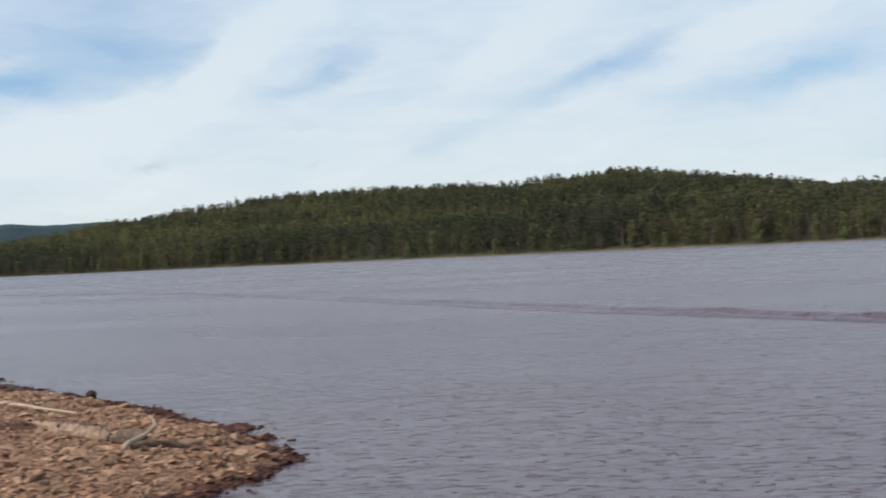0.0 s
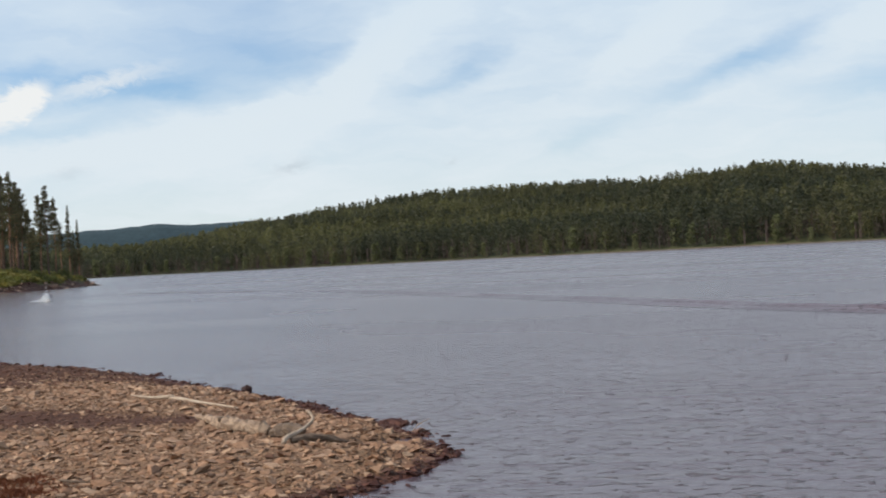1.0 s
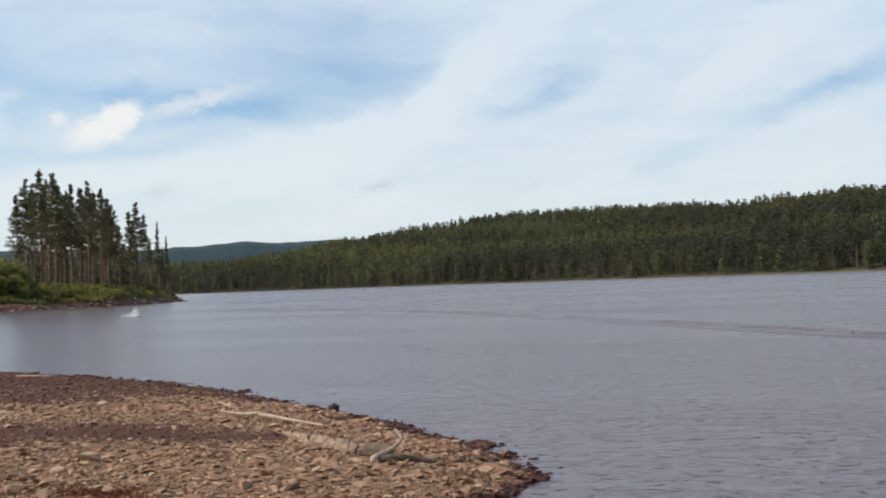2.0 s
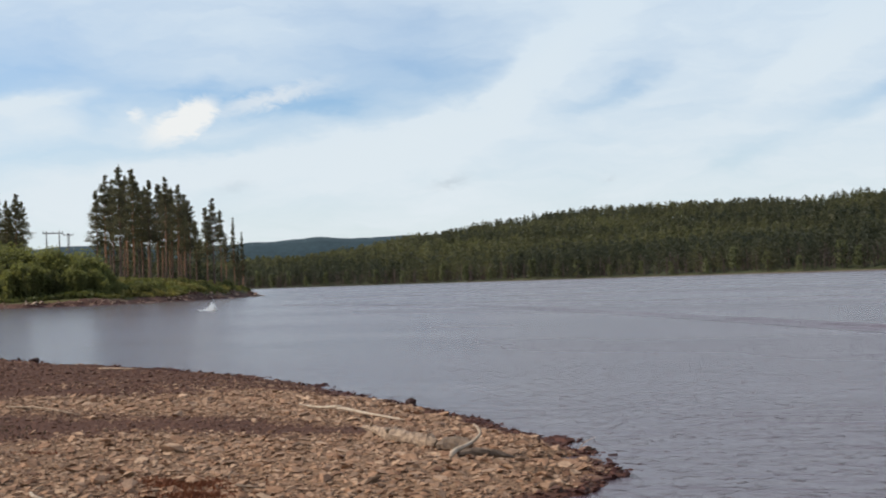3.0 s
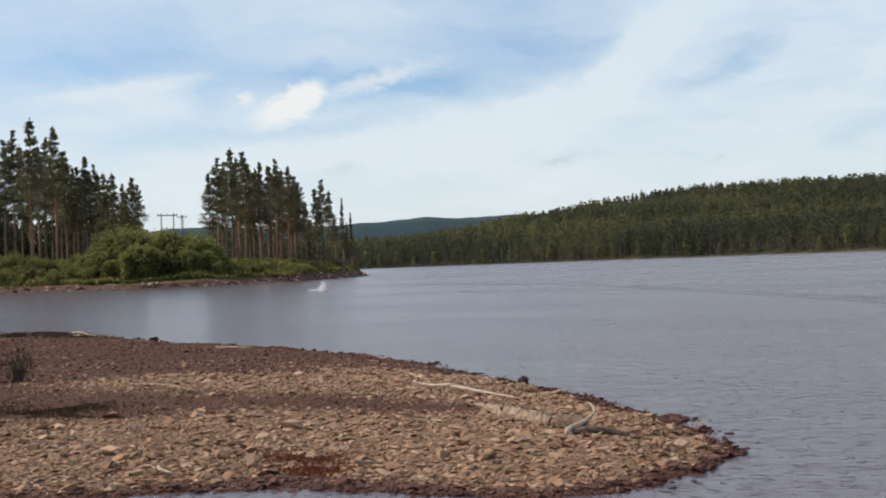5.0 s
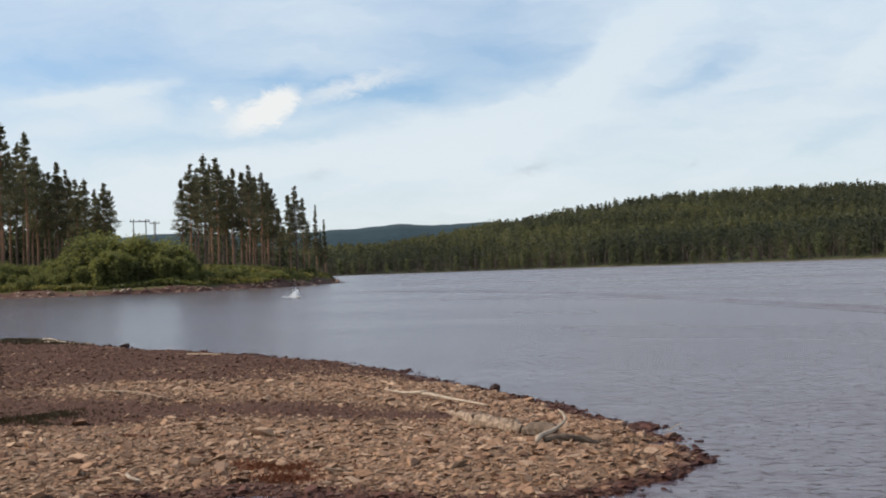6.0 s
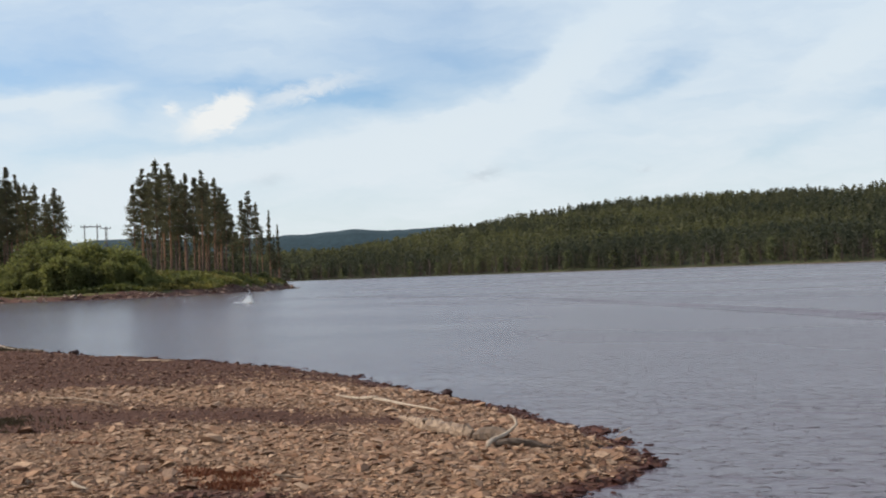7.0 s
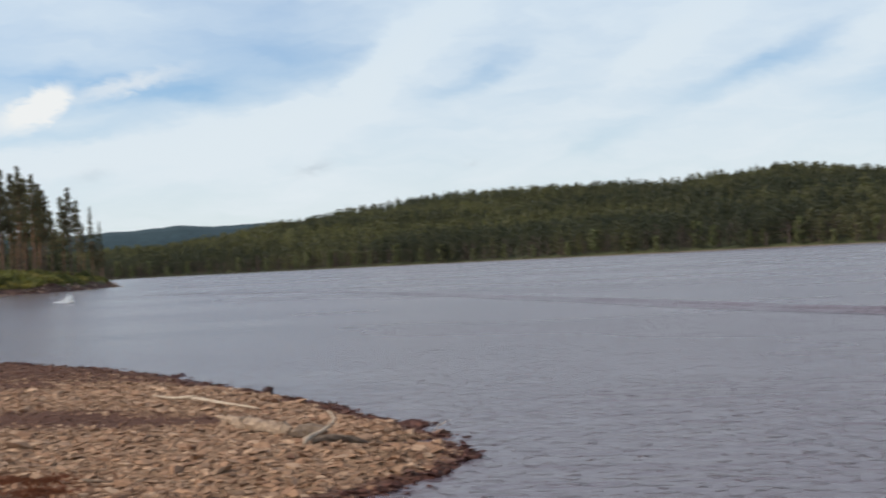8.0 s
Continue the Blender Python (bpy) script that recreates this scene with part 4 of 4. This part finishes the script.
def stone_stuff(name, places, mat, label, category="stones", shapes=None):
    """places: rows of x, y, z, size."""
    r = np.random.default_rng(len(places))
    verts, faces, o = [], [], 0
    for i, (x, y, z, s) in enumerate(places):
        v, f = (shapes or SLABS)[i % 12]
        verts.append(turned(v * s, r.uniform(0, 6.3), r.normal(0, 0.22), r.normal(0, 0.22)) + [x, y, z])
        faces.append(f + o)
        o += len(v)
    me = mesh_from_arrays(name, np.concatenate(verts), np.concatenate(faces), mat)
    ob = new(name, me)
    return tagged(ob, label, category, kind="stuff")


r2 = np.random.default_rng(81)


def scatter(n, x0, x1, y0, y1):
    x, y = r2.uniform(x0, x1, n), r2.uniform(y0, y1, n)
    z, mud, wet, d = beach_field(x, y)
    return x, y, z, mud, wet, d


x, y, z, mud, wet, d = scatter(80000, -16, -2.2, 7.3, 19)
seen = (np.degrees(np.arctan2(-x, y)) < 46.5) & (d > 0.02)
keep = seen & (r2.random(len(x)) > 1.02 * mud)
size = np.exp(r2.normal(-3.72, 0.52, len(x))) * (1 - 0.35 * mud)
size = np.clip(size, 0.014, 0.12)
dry = keep & (wet < 0.55 + 0.3 * r2.random(len(x)))
damp = keep & ~dry
near = dry & (x > -7.2) & (x < -3.6) & (y < 10.4) & (size > 0.04)
chosen = np.nonzero(near)[0][:300]
rest = dry.copy()
rest[chosen] = False
dry_rows = np.stack([x, y, z + size * 0.10, size], -1)[rest]
stone_stuff("beach_stones", dry_rows, M_STONE, "angular tan and brown stones strewn over the beach")
stone_stuff("wet_stones", np.stack([x, y, z + size * 0.12, size * 0.85], -1)[damp], M_WETSTONE, "dark wet reddish stones along the waterline")
x3, y3, z3, mud3, wet3, d3 = scatter(9000, -29, -6, 15, 29)
s3 = np.clip(np.exp(r2.normal(-3.3, 0.4, len(x3))), 0.02, 0.09)
k3 = (d3 > 0.02) & (np.hypot(x3, y3) > 18) & (r2.random(len(x3)) > 1.05 * mud3)
stone_stuff("far_beach_stones", np.stack([x3, y3, z3 + s3 * 0.1, s3], -1)[k3 & (wet3 < 0.6)], M_STONE, "brown stones on the far part of the beach")
stone_stuff("far_wet_stones", np.stack([x3, y3, z3 + s3 * 0.12, s3], -1)[k3 & (wet3 >= 0.6)], M_WETSTONE, "dark wet stones at the far waterline")
# a dark fringe of stones and bark in the shallows
x4, y4, z4, mud4, wet4, d4 = scatter(60000, -29, -1.6, 7.3, 29)
s4 = np.clip(np.exp(r2.normal(-3.2, 0.45, len(x4))), 0.02, 0.11) * np.where(np.hypot(x4, y4) > 24, 1.5, 1.0)
k4 = (d4 < 0.06) & (d4 > -0.22) & (r2.random(len(x4)) < 0.9 * np.exp(np.minimum(d4, 0) / 0.10)) & (np.hypot(x4, y4) < 42)
stone_stuff("shallows_stones", np.stack([x4, y4, np.maximum(z4, -0.015) + 0.006, s4], -1)[k4], M_SHALLOWS, "dark reddish stones and bark bits in the shallow water")


def single_stone(name, x, y, s, mat, label, seed, flat=0.5):
    v, f = stone_shape(seed, flat)
    z = max(float(beach_field(np.array([x]), np.array([y]))[0][0]), -0.02)
    ob = new(name, mesh_from_arrays(name, v * s, f, mat))
    ob.matrix_basis = pose(x, y, z + s * flat * 0.45, 4, -6, seed * 31)
    return tagged(ob, label, "stone")


# clods and small dark stones in the muddy belts
x5, y5, z5, mud5, wet5, d5 = scatter(60000, -24, -4.6, 8.5, 27)
s5 = np.clip(np.exp(r2.normal(-4.0, 0.45, len(x5))), 0.010, 0.05) * np.where(np.hypot(x5, y5) > 18, 1.3, 1.0)
k5 = (d5 > 0.1) & (mud5 > 0.35) & (np.degrees(np.arctan2(-x5, y5)) < 46) & (r2.random(len(x5)) < 0.42)
stone_stuff("mud_stones", np.stack([x5, y5, z5 + s5 * 0.15, s5], -1)[k5], M_MUDSTONE, "small dark red-brown stones and clods lying in mud")

single_stone("rock", -6.72, 10.52, 0.15, M_STONE, "large angular brown rock lying on the gravel beach", 621, 0.42)
single_stone("rock", -6.52, 16.05, 0.14, M_DARKROCK, "dark wet rock at the water's edge", 602, 0.6)
single_stone("rock", -2.42, 11.2, 0.035, M_DARKROCK, "small dark rock standing in shallow water", 603, 0.6)
single_stone("rock", -2.36, 10.62, 0.04, M_DARKROCK, "dark flat rock in the shallow water", 604, 0.45)
single_stone("rock", -2.78, 11.72, 0.06, M_DARKROCK, "dark rock among wet stones at the tip", 605, 0.5)
single_stone("rock", -20.0, 25.45, 0.16, M_DARKROCK, "dark rock on the far waterline", 606, 0.8)
single_stone("rock", -5.7, 9.2, 0.11, M_STONE, "flat tan slab of rock on the beach", 607, 0.3)
single_stone("rock", -4.6, 9.4, 0.12, M_STONE, "flat grey-brown slab of rock on the beach", 608, 0.3)

# stones along the bank of the point
bx, by, bs = [], [], []
for (ax, ay), (cx, cy) in zip(POINT[2:17], POINT[3:18]):
    n = int(math.hypot(cx - ax, cy - ay) * 6)
    t = r2.random(n)
    bx += list(ax + (cx - ax) * t + r2.normal(0, 0.7, n))
    by += list(ay + (cy - ay) * t + r2.normal(0, 0.7, n))
bx, by = np.array(bx), np.array(by)
bz, bd = point_height(bx, by)
ok = (bd > -0.6) & (bd < 2.2)
bs = np.clip(np.exp(r2.normal(-1.5, 0.5, len(bx))), 0.1, 0.6)
stone_stuff("bank_stones", np.stack([bx, by, np.maximum(bz, -0.05) + bs * 0.1, bs], -1)[ok], M_PALESTONE, "pale and brown boulders along the bank of the point")

# ---- driftwood on the beach ----


def on_beach(x, y, up):
    return Vector((x, y, float(beach_field(np.array([x]), np.array([y]))[0][0]) + up))


log = new("driftwood_log")
path = spline([on_beach(-5.62, 12.42, 0.05), on_beach(-5.3, 12.02, 0.06), on_beach(-5.06, 11.75, 0.055), on_beach(-4.83, 11.55, 0.05), on_beach(-4.55, 11.38, 0.045), on_beach(-4.36, 11.30, 0.04)], 34)
rad = [0.008 + 0.066 * min(1, i / 14) + 0.004 * math.sin(i * 1.1) + 0.008 * math.sin(i * 0.43) - 0.012 * max(0, i - 30) for i in range(34)]
v, f = tube(path, rad, 12, 0.20, 5)
child("trunk", mesh_of("log_trunk", v, f, [M_DRIFT]), log)
v, f = tube([on_beach(-4.98, 11.66, 0.06), on_beach(-4.97, 11.60, 0.10), on_beach(-4.98, 11.56, 0.11)], [0.035, 0.028, 0.012], 7, 0.1, 6)
child("knot", mesh_of("log_knot", v, f, [M_ROOT], True), log)
v, f = tube([on_beach(-5.40, 12.14, 0.06), on_beach(-5.33, 12.0, 0.13), on_beach(-5.28, 11.93, 0.15)], [0.02, 0.014, 0.005], 6, 0.1, 7)
child("branch_stub", mesh_of("log_stub", v, f, [M_DRIFT], True), log)
tagged(log, "weathered grey driftwood log lying on the beach stones", "driftwood")

root = new("driftwood_root")
path = spline([on_beach(-3.90, 10.44, 0.02), on_beach(-3.93, 10.60, 0.05), on_beach(-3.88, 10.82, 0.09), on_beach(-3.82, 10.97, 0.17), on_beach(-3.84, 11.02, 0.22), on_beach(-3.90, 11.05, 0.26)], 14)
v, f = tube(path, [0.016, 0.022, 0.024, 0.023, 0.020, 0.018, 0.016, 0.014, 0.014, 0.014, 0.013, 0.012, 0.010, 0.005], 9, 0.16, 8)
child("arm", mesh_of("root_arm", v, f, [M_STICK], True), root, "bleached curved root arm standing up")
path = spline([on_beach(-4.36, 11.30, 0.02), on_beach(-4.22, 11.22, 0.04), on_beach(-4.08, 11.14, 0.06), on_beach(-3.96, 11.05, 0.08), on_beach(-3.88, 10.92, 0.09)], 14)
v, f = tube(path, [0.02, 0.045, 0.066, 0.076, 0.082, 0.080, 0.084, 0.074, 0.062, 0.052, 0.045, 0.036, 0.028, 0.015], 11, 0.24, 9)
child("stump", mesh_of("root_stump", v, f, [M_ROOT]), root, "brown rounded root stump")
# low dark wood added where the root's shadow falls on the stones
path = spline([on_beach(-3.90, 10.62, 0.02), on_beach(-3.78, 10.74, 0.04), on_beach(-3.62, 10.84, 0.035), on_beach(-3.46, 10.92, 0.01)], 9)
v, f = tube(path, [0.02, 0.03, 0.036, 0.038, 0.036, 0.03, 0.026, 0.02, 0.008], 9, 0.22, 10)
child("spur", mesh_of("root_shadow_piece", v, f, [M_ROOT]), root, "dark root piece on the stones, standing in for the root's shadow")
tagged(root, "forked brown driftwood root with one arm upright", "driftwood")

stick = new("driftwood_stick")
path = spline([on_beach(-6.86, 14.32, 0.06), on_beach(-6.55, 14.06, 0.08), on_beach(-6.2, 13.82, 0.06), on_beach(-5.85, 13.55, 0.06), on_beach(-5.5, 13.30, 0.05)], 14)
v, f = tube(path, [0.016, 0.018, 0.021, 0.021, 0.019, 0.018, 0.018, 0.016, 0.015, 0.014, 0.013, 0.012, 0.010, 0.005], 8, 0.12, 11)
child("stem", mesh_of("stick_stem", v, f, [M_STICK], True), stick)
path = spline([on_beach(-7.42, 14.52, 0.05), on_beach(-7.05, 14.36, 0.06), on_beach(-6.70, 14.2, 0.09)], 9)
v, f = tube(path, [0.008, 0.012, 0.016, 0.018, 0.02, 0.022, 0.022, 0.02, 0.018], 7, 0.12, 12)
child("branch", mesh_of("stick_branch", v, f, [M_STICK], True), stick)
tagged(stick, "bleached pale forked stick lying on the beach", "driftwood")


def twig(points, r, label, mat):
    pts = spline([on_beach(*p) for p in points], 7)
    v, f = tube(pts, [r * 0.6, r, r, r * 0.95, r * 0.85, r * 0.7, r * 0.3], 6, 0.12, int(abs(points[0][0]) * 100))
    tagged(new("twig", mesh_of("twig", v, f, [mat], True)), label, "driftwood", "twigs on the beach")


twig([(-6.62, 8.30, 0.05), (-6.50, 8.19, 0.06), (-6.34, 8.13, 0.05)], 0.016, "short bleached twig on the stones", M_STICK)
twig([(-11.2, 13.6, 0.04), (-10.4, 13.35, 0.05), (-9.6, 13.0, 0.04)], 0.016, "long thin weathered twig on dark gravel", M_DRIFT)
twig([(-15.6, 21.8, 0.04), (-14.9, 21.6, 0.05), (-14.3, 21.2, 0.04)], 0.02, "pale twig lying on brown gravel", M_DRIFT)
twig([(-24.6, 27.6, 0.08), (-23.9, 27.3, 0.12), (-23.2, 26.9, 0.06)], 0.022, "bleached branch at the far waterline", M_STICK)
twig([(-23.6, 26.6, 0.05), (-23.0, 26.5, 0.08), (-22.4, 26.2, 0.05)], 0.018, "pale branch on the far waterline", M_STICK)
twig([(-3.2, 12.1, 0.01), (-3.12, 12.02, 0.07), (-3.0, 12.0, 0.14)], 0.004, "thin bare twig rising from wet stones", M_STICK)
twig([(-5.2, 9.0, 0.04), (-5.05, 8.9, 0.05), (-4.85, 8.85, 0.04)], 0.012, "small brown twig on the stones", M_ROOT)


def tuft_patch(name, cx, cy, rx, ry, n, tall, mat, label, category, seed):
    """Low plants: thin blades standing in a patch."""
    r = np.random.default_rng(seed)
    a, q = r.uniform(0, 6.28, n), np.abs(r.normal(0, 0.55, n))
    px, py = cx + rx * q * np.cos(a), cy + ry * q * np.sin(a)
    px, py = px + 0.3 * rx * smooth_noise(px, py, 0.4, seed), py + 0.6 * ry * smooth_noise(px, py, 0.5, seed + 50)
    pz = beach_field(px, py)[0]
    h = tall * r.uniform(0.4, 1.0, n)
    dx, dy = r.normal(0, 0.4, n) * h, r.normal(0, 0.4, n) * h
    w = 0.006 + 0.10 * h
    b = r.uniform(0, 6.28, n)
    ux, uy = np.cos(b) * w, np.sin(b) * w
    v = np.stack([np.stack([px - ux, py - uy, pz - 0.01], -1), np.stack([px + ux, py + uy, pz - 0.01], -1),
                  np.stack([px + dx + ux * 0.5, py + dy + uy * 0.5, pz + h], -1), np.stack([px + dx - ux * 0.5, py + dy - uy * 0.5, pz + h * 0.92], -1)], 1).reshape(-1, 3)
    return tagged(new(name, mesh_from_arrays(name, v, np.arange(len(v)).reshape(-1, 4), mat)), label, category, kind="stuff")


tuft_patch("rust_plants", -5.70, 9.1, 0.50, 0.22, 2000, 0.035, M_RUST, "rust red low plants among the stones", "plants", 1)
tuft_patch("rust_plants", -5.45, 8.75, 0.35, 0.12, 900, 0.04, M_RUST, "rust red low plants among the stones", "plants", 2)
tuft_patch("rust_plants", -8.0, 10.1, 0.5, 0.16, 200, 0.025, M_RUST, "sparse reddish plants on the gravel", "plants", 3)
for k in range(9):
    bx0, by0 = -27.0 + k * 0.62, 28.35 - k * 0.18
    twig([(bx0, by0, 0.03), (bx0 + 0.3, by0 - 0.15 + 0.1 * (k % 3), 0.035), (bx0 + 0.75, by0 - 0.2, 0.03)], 0.026 + 0.008 * (k % 4), "dark waterlogged branch at the far waterline", M_ROOT)
tuft_patch("dark_plants", -10.2, 11.0, 0.95, 0.60, 3400, 0.035, M_DRYGRASS, "dark brown low plants on damp gravel", "plants", 4)
tuft_patch("dark_plants", -11.3, 10.8, 0.70, 0.50, 1800, 0.035, M_DRYGRASS, "dark brown low plants on damp gravel", "plants", 5)
tuft_patch("shore_debris", -24.9, 27.5, 2.4, 1.3, 4500, 0.12, M_DRYGRASS, "dark dead grass and washed-up bark at the waterline", "debris", 6)
for bx0, by0, bs0, label in ((-13.45, 13.95, 0.42, "small brown-green shrub growing on the stony beach"), (-13.75, 13.7, 0.34, "low dark brown shrub beside a mossy boulder")):
    bush = new("beach_shrub")
    bush.matrix_basis = Matrix.Translation(on_beach(bx0, by0, -0.05)) @ Matrix.Diagonal((bs0 * 0.55, bs0 * 0.55, bs0, 1))
    child("stems", TWIGGY[0], bush)
    child("crown", TWIGGY[1], bush)
    tagged(bush, label, "bush")
single_stone("rock", -13.62, 13.5, 0.26, M_DARKROCK, "dark mossy boulder beside a small beach shrub", 611, 0.45)

# ---- model boat, its spray and its wake ----
BOAT = Vector((-46.6, 79.0, 0.0))
HEAD = math.degrees(math.atan2(-11.5, 9.2))


def hull_mesh():
    secs = [(-0.42, 0.15, 0.10), (-0.2, 0.16, 0.11), (0.1, 0.15, 0.12), (0.32, 0.09, 0.13), (0.48, 0.012, 0.14)]
    verts, faces = [], []
    for x, w, h in secs:
        verts += [(x, 0, -0.03 + 0.06 * max(0, x)), (x, w * 0.8, 0.01 + 0.05 * max(0, x)), (x, w, h * 0.7), (x, w * 0.6, h), (x, -w * 0.6, h), (x, -w, h * 0.7), (x, -w * 0.8, 0.01 + 0.05 * max(0, x))]
    for i in range(4):
        for k in range(7):
            a, b = i * 7 + k, i * 7 + (k + 1) % 7
            faces.append((a, a + 7, b + 7, b))
    faces += [tuple(range(7)), tuple(range(34, 27, -1))]
    return mesh_of("hull", verts, faces, [M_HULL])


boat = new("model_boat")
boat.matrix_basis = Matrix.Translation(BOAT + Vector((0, 0, 0.02))) @ pose(0, 0, 0, 0, -3, HEAD)
child("hull", hull_mesh(), boat, "white pointed hull")
v, f = tube([(-0.22, 0, 0.11), (-0.08, 0, 0.13), (0.08, 0, 0.13), (0.24, 0, 0.125)], [0.03, 0.075, 0.07, 0.02], 8)
child("canopy", mesh_of("canopy", v, f, [M_TRIM], True), boat, "black canopy")
v, f = tube([(-0.46, 0.03, 0.07), (-0.46, 0.03, 0.0), (-0.46, 0.03, -0.06)], [0.015, 0.02, 0.012], 6)
child("rudder", mesh_of("rudder", v, f, [M_TRIM]), boat)
tagged(boat, "small white model speedboat racing over the lake", "model boat")

m = Matrix.Translation(BOAT) @ pose(0, 0, 0, 0, 0, HEAD)
r3 = np.random.default_rng(91)
t = r3.random(2600) ** 1.5
back = -0.35 - 1.9 * t
lift = np.abs(r3.normal(0, 1, 2600)) * (0.06 + 0.30 * np.sin(np.clip(t * 2.3, 0, 1) * math.pi * 0.62)) * (1 - 0.75 * t)
side = r3.normal(0, 1, 2600) * (0.05 + 0.16 * t)
drops = [tuple(m @ Vector((float(b), float(s), float(h)))) + (float(q),) for b, s, h, q in zip(back, side, lift, r3.uniform(0.014, 0.036, 2600))]
DROPS = [stone_shape(700 + k, 0.8) for k in range(12)]
stone_stuff("boat_spray", drops, M_SPRAY, "white spray of water drops behind the model boat", "spray", DROPS)
foam = [tuple(m @ Vector((-0.4 - 6.0 * float(a), float(b) * (0.08 + 0.14 * float(a)), 0.006))) + (float(q),) for a, b, q in zip(r3.random(1500) ** 1.3, r3.normal(0, 1, 1500), r3.uniform(0.01, 0.035, 1500))]
stone_stuff("boat_foam", foam, M_SPRAY, "white foam trail on the water behind the boat", "foam")


def build_swell():
    """The train of low waves that the boat has left on the water."""
    way = [(-16, 24.5), (-12.6, 26.3), (-5.8, 29.9), (1.7, 35.9), (6, 41.8), (10.1, 49.2), (14.5, 61), (18, 75), (22, 88), (25.2, 99), (27.5, 107)]
    line = spline([(*polar(a, q), 0) for a, q in way], 320)
    across = np.linspace(-1, 1, 33)
    verts = []
    for i, p in enumerate(line):
        d = (line[min(i + 1, 319)] - line[max(i - 1, 0)]).normalized()
        side = Vector((-d.y, d.x, 0))
        t = i / 319
        wide = 0.55 + 0.55 * math.exp(-((t - 0.35) / 0.3) ** 2)
        high = 0.145 * min(1.0, t * 8) * (1 - 0.8 * t) * (0.8 + 0.3 * math.sin(i * 0.31) * math.sin(i * 0.12))
        for a in across:
            h = 0.006 + high * (1 - a * a) * (0.5 + 0.5 * math.cos(a * wide * 9.0 + 0.6 * math.sin(i * 0.21)))
            verts.append(p + side * float(a) * wide + Vector((0, 0, h)))
    me = mesh_from_arrays("swell", np.array([tuple(q) for q in verts]), grid_faces(320, 33), M_WAKE, True)
    tagged(new("water_wake", me), "low dark waves left on the lake by the boat", "wake", kind="structure")


build_swell()

# ---- single stones of the beach that lie nearest, last ----
SLAB_MESHES = [mesh_from_arrays("slab", v, f, M_STONE) for v, f in SLABS]
for k, i in enumerate(chosen):
    ob = new("stone", SLAB_MESHES[k % 12])
    s = float(size[i])
    ob.matrix_basis = pose(float(x[i]), float(y[i]), float(z[i]) + s * 0.12, float(r3.normal(0, 12)), float(r3.normal(0, 12)), float(r3.uniform(0, 360))) @ Matrix.Diagonal((s, s, s, 1))
    ob.parent = beach
